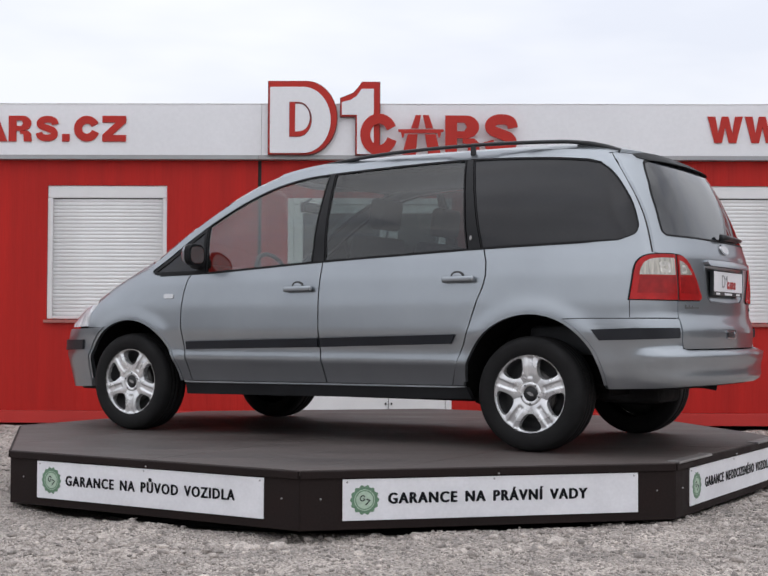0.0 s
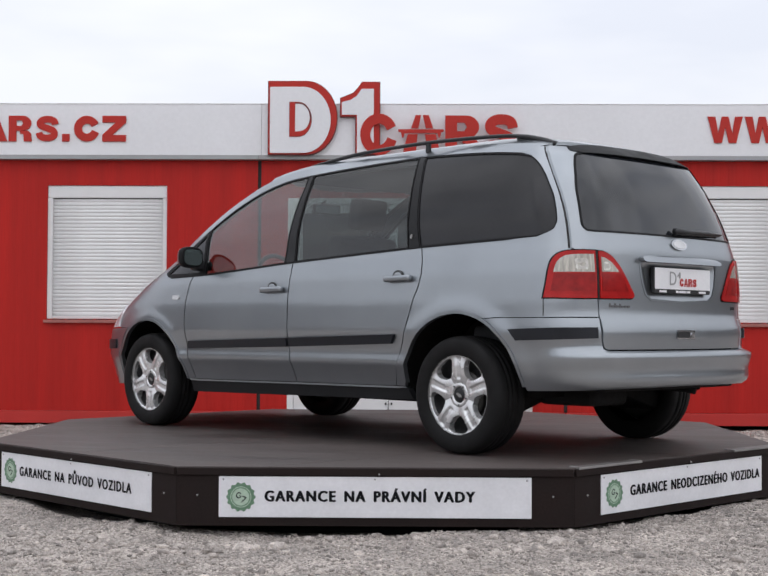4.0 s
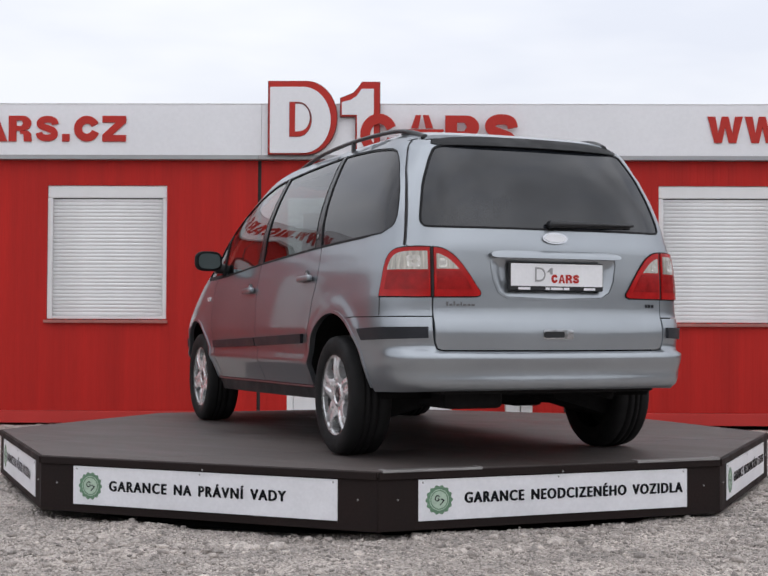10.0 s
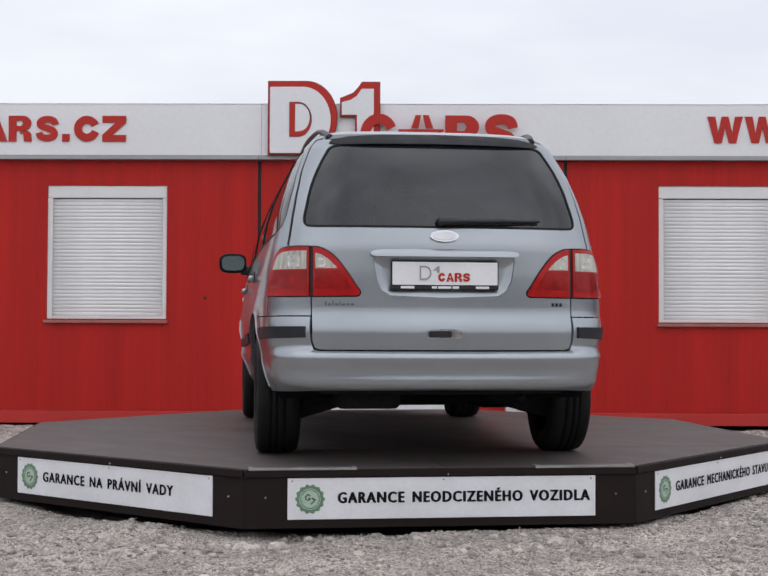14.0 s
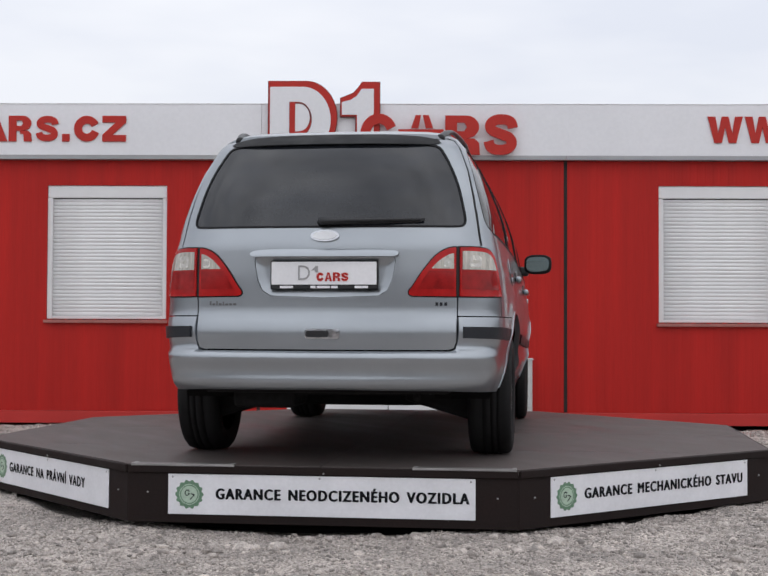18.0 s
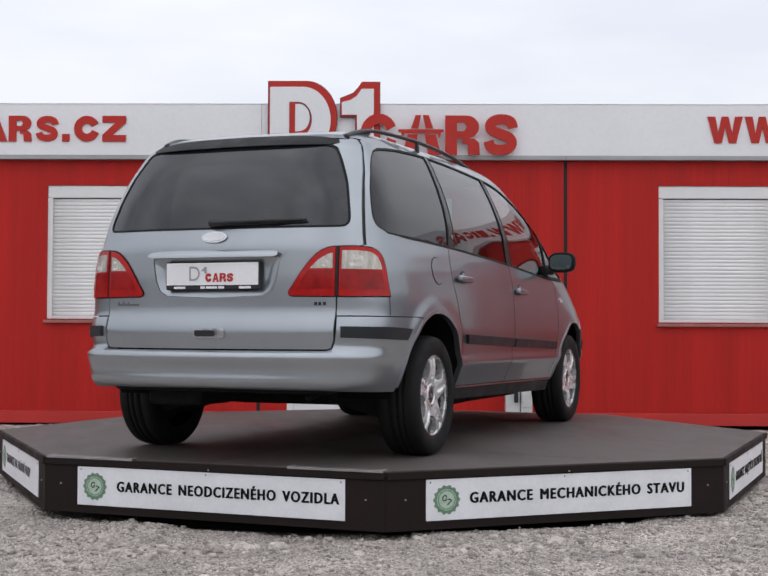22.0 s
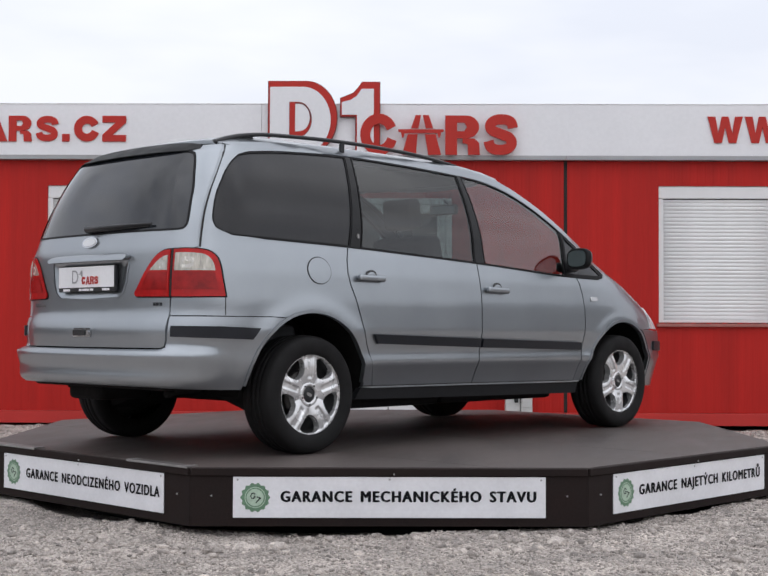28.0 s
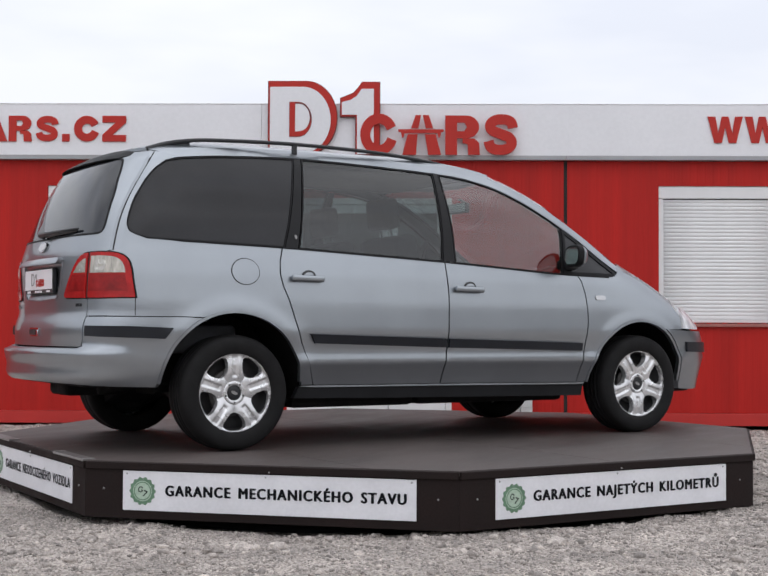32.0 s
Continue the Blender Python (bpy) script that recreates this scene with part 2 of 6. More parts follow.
def tube(points, radius, n=8, squash=1.0):
    """A tube along points."""
    pts = [Vector(p) for p in points]
    verts, faces = [], []
    for i, p in enumerate(pts):
        d = (pts[min(i + 1, len(pts) - 1)] - pts[max(i - 1, 0)]).normalized()
        side = d.cross(Vector((0, 0, 1)))
        side = side.normalized() if side.length > 1e-4 else Vector((1, 0, 0))
        up = side.cross(d)
        r = radius[i] if hasattr(radius, "__len__") else radius
        for k in range(n):
            a = 2 * math.pi * k / n
            verts.append(p + side * (r * math.cos(a)) + up * (r * squash * math.sin(a)))
    for i in range(len(pts) - 1):
        for k in range(n):
            j = (k + 1) % n
            faces.append((i * n + k, i * n + j, (i + 1) * n + j, (i + 1) * n + k))
    faces.append(tuple(range(n - 1, -1, -1)))
    faces.append(tuple(range((len(pts) - 1) * n, len(pts) * n)))
    return verts, faces


def spline(pts, n=6):
    """A smooth curve through points."""
    p = [np.array(q, float) for q in pts]
    out = []
    for i in range(len(p) - 1):
        a, b, c, d = p[max(i - 1, 0)], p[i], p[i + 1], p[min(i + 2, len(p) - 1)]
        for k in range(n):
            t = k / n
            out.append(0.5 * ((2 * b) + (c - a) * t + (2 * a - 5 * b + 4 * c - d) * t * t + (3 * b - a - 3 * c + d) * t ** 3))
    out.append(p[-1])
    return [tuple(q) for q in out]


def dense(poly, step):
    """A closed outline with points no further apart than step."""
    out = []
    n = len(poly)
    for i in range(n):
        a, b = np.array(poly[i], float), np.array(poly[(i + 1) % n], float)
        k = max(1, int(math.ceil(np.linalg.norm(b - a) / step)))
        out += [tuple(a + (b - a) * j / k) for j in range(k)]
    return out


def within(pts, poly):
    x, y = pts[:, 0], pts[:, 1]
    hit = np.zeros(len(pts), bool)
    n = len(poly)
    for i in range(n):
        (x0, y0), (x1, y1) = poly[i], poly[(i + 1) % n]
        if y0 == y1:
            continue
        c = (y0 > y) != (y1 > y)
        hit ^= c & (x < (x1 - x0) * (y - y0) / (y1 - y0) + x0)
    return hit


def fill(poly, holes=(), step=0.05, edge=0.03):
    """Triangles over an outline with holes, fine enough to be bent. Returns points, triangles and the outlines."""
    loops = [dense(p, edge) for p in (poly, *holes)]
    verts, edges = [], []
    for lp in loops:
        s = len(verts)
        verts += lp
        edges += [(s + i, s + (i + 1) % len(lp)) for i in range(len(lp))]
    b = np.array(verts)
    lo, hi = b.min(0), b.max(0)
    gx, gy = np.meshgrid(np.arange(lo[0] + step / 2, hi[0], step), np.arange(lo[1] + step / 2, hi[1], step))
    gx = gx + (np.arange(gx.shape[0]) % 2)[:, None] * step / 2
    g = np.stack([gx.ravel(), gy.ravel()], -1)
    if len(g):
        ok = within(g, loops[0])
        for h in loops[1:]:
            ok &= ~within(g, h)
        g = g[ok]
    if len(g):
        d = np.sqrt(((g[:, None, :] - b[None]) ** 2).sum(-1)).min(1)
        g = g[d > 0.45 * step]
    allp = [Vector((float(p[0]), float(p[1]))) for p in verts] + [Vector((float(p[0]), float(p[1]))) for p in g]
    vo, _, fo, *_ = delaunay_2d_cdt(allp, edges, [], 0, 1e-7)
    vo = np.array([tuple(v) for v in vo])
    fo = np.array([f for f in fo if len(f) == 3])
    c = vo[fo].mean(1)
    ok = within(c, loops[0])
    t = vo[fo]
    long = np.sqrt(((t - np.roll(t, 1, axis=1)) ** 2).sum(-1)).max(1)
    d1, d2 = t[:, 1] - t[:, 0], t[:, 2] - t[:, 0]
    ok &= np.abs(d1[:, 0] * d2[:, 1] - d1[:, 1] * d2[:, 0]) / long > 3e-4
    for h in loops[1:]:
        ok &= ~within(c, h)
    return vo, fo[ok], loops


def plate(poly, holes=(), thick=0.01):
    """A flat cut-out: its face in x, z at y = 0 turned to -y, thick behind it."""
    v, f, loops = fill(poly, holes, 5.0, 5.0)
    verts = [(p[0], 0, p[1]) for p in v]
    faces = []
    for t in f:
        a, b, c = v[t]
        ccw = (b[0] - a[0]) * (c[1] - a[1]) - (b[1] - a[1]) * (c[0] - a[0]) > 0
        faces.append(tuple(t) if ccw else tuple(t[::-1]))
    n0 = len(verts)
    verts += [(p[0], thick, p[1]) for p in v]
    faces += [tuple(n0 + i for i in reversed(t)) for t in faces]
    for i, lp in enumerate(loops):
        area = sum(lp[j][0] * lp[(j + 1) % len(lp)][1] - lp[(j + 1) % len(lp)][0] * lp[j][1] for j in range(len(lp)))
        flip = (area > 0) != (i == 0)
        s = len(verts)
        m = len(lp)
        verts += [(p[0], 0, p[1]) for p in lp] + [(p[0], thick, p[1]) for p in lp]
        for j in range(m):
            k = (j + 1) % m
            q = (s + j, s + m + j, s + m + k, s + k)
            faces.append(q[::-1] if flip else q)
    return verts, faces


def merge(chunks):
    verts, faces = [], []
    for v, f in chunks:
        s = len(verts)
        verts += [tuple(p) for p in v]
        faces += [tuple(s + i for i in q) for q in f]
    return verts, faces


def shifted(vf, dx=0, dy=0, dz=0, sx=1, sz=1):
    return [(p[0] * sx + dx, p[1] + dy, p[2] * sz + dz) for p in vf[0]], vf[1]


def oval(cx, cz, rx, rz, n=32):
    return [(cx + rx * math.cos(2 * math.pi * i / n), cz + rz * math.sin(2 * math.pi * i / n)) for i in range(n)]


def rounded(x0, x1, z0, z1, r, n=4):
    out = []
    for cx, cz, a in ((x1 - r, z1 - r, 0), (x0 + r, z1 - r, 90), (x0 + r, z0 + r, 180), (x1 - r, z0 + r, 270)):
        out += [(cx + r * math.cos(radians(a + 90 * i / n)), cz + r * math.sin(radians(a + 90 * i / n))) for i in range(n + 1)]
    return out


def lettering(words, width, height, bold=0.056):
    """Printed words in x, z that fill width by cap height, face to -y: one mesh for each letter."""
    cu = bpy.data.curves.new("lettering", "FONT")
    cu.body, cu.size, cu.space_word, cu.space_character, cu.resolution_u = words, 1.0, 1.55, 1.20, 3
    ob = new("lettering", cu)
    bpy.context.view_layer.update()
    me = bpy.data.meshes.new_from_object(ob.evaluated_get(bpy.context.evaluated_depsgraph_get()))
    v = np.array([tuple(p.co) for p in me.vertices])
    f = [tuple(p.vertices) for p in me.polygons]
    bpy.data.objects.remove(ob)
    bpy.data.curves.remove(cu)
    bpy.data.meshes.remove(me)
    cap = 0.70
    lo, hi = v[:, 0].min(), v[:, 0].max()
    flat = [((p[0] - lo) / (hi - lo) * width, 0.0, p[1] / cap * height) for p in v]
    grow = bold * height / cap
    spans = sorted((min(flat[i][0] for i in q), max(flat[i][0] for i in q)) for q in f)
    starts, end = [0.0], spans[0][1]
    for x0, x1 in spans:
        if x0 > end + 1e-5:
            starts.append(x0)
        end = max(end, x1)
    out = []
    for k, x0 in enumerate(starts):
        x1 = starts[k + 1] if k + 1 < len(starts) else 1e9
        mine = [q for q in f if x0 - 1e-6 <= min(flat[i][0] for i in q) < x1 - 1e-6]
        used = sorted({i for q in mine for i in q})
        number = {i: n for n, i in enumerate(used)}
        letter = ([flat[i] for i in used], [tuple(number[i] for i in q) for q in mine])
        # bold: the thin strokes laid side by side, a hair above one another
        out.append(merge([shifted(letter, dx=grow * i, dy=-0.0002 * (n + 1), dz=grow * j * 0.7) for n, (i, j) in enumerate(((-1, 0), (-0.5, 0.6), (0, -0.6), (0.5, 0.6), (1, 0), (0, 0)))]))
    return out


def stroke(pts, w):
    """A thick line as an outline."""
    p = [np.array(q, float) for q in pts]
    left, right = [], []
    for i in range(len(p)):
        d0 = p[i] - p[i - 1] if i else p[1] - p[0]
        d1 = p[i + 1] - p[i] if i < len(p) - 1 else d0
        d0, d1 = d0 / np.linalg.norm(d0), d1 / np.linalg.norm(d1)
        n0, n1 = np.array((-d0[1], d0[0])), np.array((-d1[1], d1[0]))
        m = n0 + n1
        m = m / max(1e-6, m @ m) * 2
        left.append(tuple(p[i] + m * w / 2))
        right.append(tuple(p[i] - m * w / 2))
    return left + right[::-1]


def arc(cx, cz, rx, rz, a0, a1, n=12):
    return [(cx + rx * math.cos(radians(a0 + (a1 - a0) * i / n)), cz + rz * math.sin(radians(a0 + (a1 - a0) * i / n))) for i in range(n + 1)]


def thing(name, label, category, at=None, group="", kind=""):
    ob = new(name)
    ob.empty_display_size = 0.1
    if at is not None:
        ob.matrix_basis = at
    return tagged(ob, label, category, group, kind)


# ---------------------------------------------------------------- ground
def ground_height(x, y):
    r = math.hypot(x, y)
    h = 0.030 * noise.noise((x * 0.55, y * 0.55, 1.3)) + 0.018 * noise.noise((x * 1.7, y * 1.7, 4.1)) + 0.014 * noise.noise((x * 5.5, y * 5.5, 7.7)) + 0.006 * noise.noise((x * 14, y * 14, 2.7))
    near = max(0.0, 1 - abs(r - 2.75) / 0.45)
    h += 0.016 * near * (0.6 + noise.noise((x * 2.3, y * 2.3, 9.0)))
    # the worn hollow under the edge of the turntable
    h -= 0.055 * math.exp(-((x + 0.45) / 0.55) ** 2 - ((y + 2.50) / 0.22) ** 2)
    if r < 2.3:
        h -= 0.05 * min(1.0, (2.3 - r) / 0.2)
    if y > 4.4:
        h = min(h, 0.01) - 0.01
    fade = max(0.0, 1 - max(0.0, r - 9) / 6)
    return h * fade


def build_ground():
    near = [i * 0.06 - 7.2 for i in range(241)]
    far = [7.2 + 1.0 * 1.55 ** k for k in range(16)]
    line = [-v for v in reversed(far)] + near + far
    n = len(line)
    verts = [(x, y, ground_height(x, y)) for y in line for x in line]
    faces = [(j * n + i, j * n + i + 1, (j + 1) * n + i + 1, (j + 1) * n + i) for j in range(n - 1) for i in range(n - 1)]
    tagged(piece("ground", mesh("ground", verts, faces, True), GRAVEL), "grey crushed gravel yard around the turntable", "ground", kind="structure")


def build_stones():
    rng = np.random.default_rng(5)
    ico = bmesh.new()
    bmesh.ops.create_icosphere(ico, subdivisions=1, radius=1)
    ico.verts.ensure_lookup_table()
    base = np.array([tuple(v.co) for v in ico.verts])
    tri = np.array([[v.index for v in f.verts] for f in ico.faces])
    ico.free()
    V, F, s = [], [], 0

    def scatter(count, x0, x1, y0, y1, small, large, bias):
        nonlocal s
        for _ in range(count):
            x, y = rng.uniform(x0, x1), rng.uniform(y0, y1)
            if math.hypot(x, y) < 2.28 or y > 4.5:
                continue
            r = small + (large - small) * rng.random() ** bias
            p = base * rng.uniform(0.55, 1.4, (len(base), 1)) * rng.uniform(0.8, 1.2, base.shape)
            p = p * np.array((1, rng.uniform(0.6, 1.0), rng.uniform(0.45, 0.8))) * r
            a = rng.uniform(0, 6.28)
            c, d = math.cos(a), math.sin(a)
            p = np.stack([c * p[:, 0] - d * p[:, 1], d * p[:, 0] + c * p[:, 1], p[:, 2]], -1)
            V.append(p + np.array((x, y, ground_height(x, y) + r * 0.12)))
            F.append(tri + s)
            s += len(base)

    scatter(42000, -2.6, 2.6, -3.7, -1.3, 0.003, 0.0095, 1.6)
    scatter(3000, -2.6, 2.6, -3.7, -1.6, 0.006, 0.015, 2.4)
    scatter(650, -2.4, 2.4, -3.5, -1.8, 0.009, 0.030, 2.8)
    scatter(240, -2.1, 2.1, -2.95, -2.35, 0.010, 0.032, 2.4)
    scatter(6000, -4.2, -2.0, -2.0, 4.6, 0.006, 0.022, 2.0)
    scatter(6000, 2.0, 4.2, -2.0, 4.6, 0.006, 0.022, 2.0)
    V, F = np.concatenate(V), np.concatenate(F)
    me = bpy.data.meshes.new("loose_stones")
    me.vertices.add(len(V))
    me.vertices.foreach_set("co", V.ravel())
    me.loops.add(len(F) * 3)
    me.loops.foreach_set("vertex_index", F.ravel())
    me.polygons.add(len(F))
    me.polygons.foreach_set("loop_start", np.arange(0, len(F) * 3, 3))
    me.update(calc_edges=True)
    tagged(piece("loose_stones", me, STONE), "loose grey crushed stones lying on the gravel", "gravel", kind="stuff")
    # single larger stones by the edge of the turntable
    spots = ((0.78, -2.62, 0.045), (0.98, -2.75, 0.035), (-0.62, -2.70, 0.05), (-0.45, -2.78, 0.04), (0.33, -2.86, 0.03), (-1.25, -2.72, 0.03), (1.45, -2.60, 0.03), (-0.1, -2.95, 0.025))
    for x, y, r in spots:
        bm = bmesh.new()
        bmesh.ops.create_icosphere(bm, subdivisions=2, radius=r)
        for v in bm.verts:
            v.co *= 1 + 0.5 * noise.noise(v.co * (1.3 / r) + Vector((x * 9, y * 7, 0)))
            v.co.z *= 0.6
        tagged(part("stone", bm, STONE, None, at=pose(x, y, ground_height(x, y) + r * 0.12, 0, 0, x * 200)), "pale grey broken stone lying in the gravel", "stone", "stones by the turntable")


# ---------------------------------------------------------------- turntable
TOP = 0.31
APOTHEM, SIDE0 = 2.283, -76.5
CORNER = APOTHEM / math.cos(radians(22.5))
HALF = CORNER * math.sin(radians(22.5))
WORDS = {0: ("GARANCE NA PŮVOD VOZIDLA", 0.142, 0.885), 1: ("GARANCE NA PRÁVNÍ VADY", 0.149, 0.818), 2: ("GARANCE NEODCIZENÉHO VOZIDLA", 0.161, 0.979),
         3: ("GARANCE MECHANICKÉHO STAVU", 0.154, 0.967), 4: ("GARANCE NAJETÝCH KILOMETRŮ", 0.150, 0.960)}


def build_turntable():
    table = thing("turntable", "dark brown octagonal plywood turntable carrying the car", "turntable")
    ring = [(CORNER * math.cos(radians(SIDE0 + 22.5 + 45 * k)), CORNER * math.sin(radians(SIDE0 + 22.5 + 45 * k))) for k in range(8)]
    # deck: plywood sheets side by side
    heading = radians(148.5)
    ax, ay = Vector((math.cos(heading), math.sin(heading))), Vector((-math.sin(heading), math.cos(heading)))
    cuts = [-2.6, -1.25, 0.0, 1.25, 2.6]

    def clip(poly, nx, ny, c):
        out = []
        for i in range(len(poly)):
            a, b = poly[i], poly[(i + 1) % len(poly)]
            da, db = a[0] * nx + a[1] * ny - c, b[0] * nx + b[1] * ny - c
            if da <= 0:
                out.append(a)
            if (da < 0) != (db < 0) and da != db:
                t = da / (da - db)
                out.append((a[0] + (b[0] - a[0]) * t, a[1] + (b[1] - a[1]) * t))
        return out

    for i in range(4):
        for j in range(2):
            p = [(x * 0.998, y * 0.998) for x, y in ring]
            p = clip(p, ax.x, ax.y, cuts[i + 1] - 0.002)
            p = clip(p, -ax.x, -ax.y, -cuts[i] - 0.002)
            p = clip(p, *((ay.x, ay.y, 0.0 - 0.002) if j else (-ay.x, -ay.y, -0.0 - 0.002)))
            bm = bmesh.new()
            lo = [bm.verts.new((x, y, TOP - 0.021)) for x, y in p]
            hi = [bm.verts.new((x, y, TOP)) for x, y in p]
            bm.faces.new(hi)
            bm.faces.new(lo[::-1])
            for k in range(len(p)):
                m = (k + 1) % len(p)
                bm.faces.new((lo[k], lo[m], hi[m], hi[k]))
            part("deck_sheet", bm, DECK, table)
    for k in range(8):
        a = SIDE0 - 45 + 45 * k
        frame_ = pose(0, 0, 0, 0, 0, a + 90) @ pose(0, -APOTHEM, 0)
        bm = block(-HALF + 0.0015, HALF - 0.0015, 0.0, 0.022, 0.030, TOP - 0.026, 0.002, 1)
        part("skirt_board", bm, SKIRT, table, at=frame_)
        bm = block(-HALF + 0.004, HALF - 0.004, -0.012, 0.010, TOP - 0.040, TOP - 0.004, 0.003, 1)
        part("edge_batten", bm, SKIRT, table, at=frame_)
        for x in (-HALF + 0.10, HALF - 0.10, 0.02):
            v, f = lathe([(0.0001, -0.006), (0.004, -0.005), (0.005, 0.0)], 8)
            z = (TOP - 0.032) if abs(x) < 0.1 else 0.175
            piece("screw", mesh("screw", v, f, True), STEEL, table, at=frame_ @ pose(x, -0.013 if abs(x) < 0.1 else 0, z))
        if k not in WORDS:
            continue
        words, u0, u1 = WORDS[k]
        w, z0, z1 = 1.485, 0.072, 0.265
        sign = part("sign_board", block(-w / 2, w / 2, -0.005, 0, z0, z1, 0.001, 1), SIGN_WHITE, table, "white printed sign board with a green seal", frame_)
        for v, f in lettering(words, (u1 - u0) * w, 0.050):
            piece("printed_letter", mesh("printed_letter", v, f), INK, sign, at=pose(-w / 2 + u0 * w, -0.0062, 0.148))
        cx, cz = -w / 2 + 0.071 * w, 0.1675
        gear = [(cx + (0.0665 + 0.0040 * math.cos(14 * radians(i * 3))) * math.cos(radians(i * 3)), cz + (0.0665 + 0.0040 * math.cos(14 * radians(i * 3))) * math.sin(radians(i * 3))) for i in range(120)]
        v, f = plate(gear, [oval(cx, cz, 0.050, 0.050)], 0.001)
        piece("seal_rim", mesh("seal_rim", v, f), GREEN, sign, at=pose(0, -0.0062, 0))
        v, f = plate(oval(cx, cz, 0.050, 0.050), (), 0.0005)
        piece("seal_face", mesh("seal_face", v, f), PALE_GREEN, sign, at=pose(0, -0.0058, 0))
        v, f = plate(oval(cx, cz, 0.046, 0.046), [oval(cx, cz, 0.041, 0.041)], 0.0005)
        piece("seal_line", mesh("seal_line", v, f), GREEN, sign, at=pose(0, -0.0066, 0))
        bars = [plate(stroke(arc(-0.012, 0.004, 0.011, 0.013, 45, 340, 10) + [(-0.0017, 0.003), (-0.009, 0.003)], 0.0045), (), 0.0005), plate(stroke([(0.006, 0.006), (0.024, 0.006), (0.012, -0.022)], 0.005), (), 0.0005)]
        v, f = merge(bars)
        piece("seal_mark", mesh("seal_mark", v, f), INK, sign, at=pose(cx, -0.0068, cz, 0, 20, 0))
        for x, z in ((-w / 2 + 0.022, z1 - 0.014), (w / 2 - 0.022, z1 - 0.014), (-0.0, z1 - 0.012)):
            v, f = lathe([(0.0001, -0.003), (0.004, -0.0025), (0.005, 0.0)], 8)
            piece("screw", mesh("screw", v, f, True), FASCIA_EDGE, sign, at=pose(x, -0.005, z))
    # worn steel strips on the edge over which cars drive up
    frame_ = pose(0, 0, 0, 0, 0, SIDE0 + 45 + 90) @ pose(0, -APOTHEM, 0)
    for x0, x1 in ((-HALF + 0.02, -HALF + 0.53), (HALF - 0.50, HALF - 0.01)):
        strip = part("drive_on_strip", block(x0, x1, -0.012, 0.055, TOP - 0.010, TOP + 0.004, 0.002, 1), DULL_STEEL, table, "scuffed steel strip on the deck edge", frame_)
        part("worn_edge", block(x0, x1, -0.0155, -0.0125, TOP - 0.006, TOP + 0.005, 0.001, 1), STEEL, strip, "bright worn steel edge")
        for x in (x0 + 0.012, x1 - 0.012):
            part("worn_end", block(x - 0.010, x + 0.010, -0.010, 0.050, TOP + 0.0045, TOP + 0.0065, 0.0008, 1), STEEL, strip)
    return table


def build_base():
    base = thing("turning_gear", "dark steel roller ring under the turntable", "turning gear")
    v, f = lathe([(1.2, -0.05), (2.02, -0.05), (2.02, 0.10), (1.2, 0.10), (1.2, -0.05)], 40, "z")
    piece("ring", mesh("ring", v, f), UNDER, base)
    for k in range(8):
        a = radians(45 * k + 10)
        v, f = lathe([(0.0001, -0.03), (0.06, -0.03), (0.06, 0.03), (0.0001, 0.03)], 16)
        piece("roller", mesh("roller", v, f), UNDER, base, at=pose(1.7 * math.cos(a), 1.7 * math.sin(a), 0.16, 0, 0, math.degrees(a) + 90))


# ---------------------------------------------------------------- container building
WALL = pose(0, 4.724, 0, 0, 0, -0.85)
PITCH_X, JOINT0 = 3.0645, -1.249
ROOF_Z = 2.652


def ribbed(x0, x1, z0, z1, pitch=0.077):
    """A sheet with shallow upright ribs, its face to -y."""
    xs, ys = [x0], [0.0]
    k = math.ceil(x0 / pitch)
    while k * pitch < x1 - 0.02:
        c = k * pitch
        if c - 0.02 > x0:
            for dx, dy in ((-0.012, 0.0), (-0.007, 0.0012), (0.007, 0.0012), (0.012, 0.0)):
                xs.append(c + dx)
                ys.append(dy)
        k += 1
    xs.append(x1)
    ys.append(0.0)
    n = len(xs)
    verts = [(x, y, z) for z in (z0, z1) for x, y in zip(xs, ys)] + [(x0, 0.06, z0), (x1, 0.06, z0), (x0, 0.06, z1), (x1, 0.06, z1)]
    faces = [(i, i + 1, n + i + 1, n + i) for i in range(n - 1)]
    a = 2 * n
    faces += [(a + 1, a, a + 2, a + 3), (a, 0, n, a + 2), (n - 1, a + 1, a + 3, 2 * n - 1)]
    faces.append(tuple([a + 2] + list(range(n, 2 * n)) + [a + 3]))
    faces.append(tuple([a + 1] + list(range(n - 1, -1, -1)) + [a]))
    return verts, faces


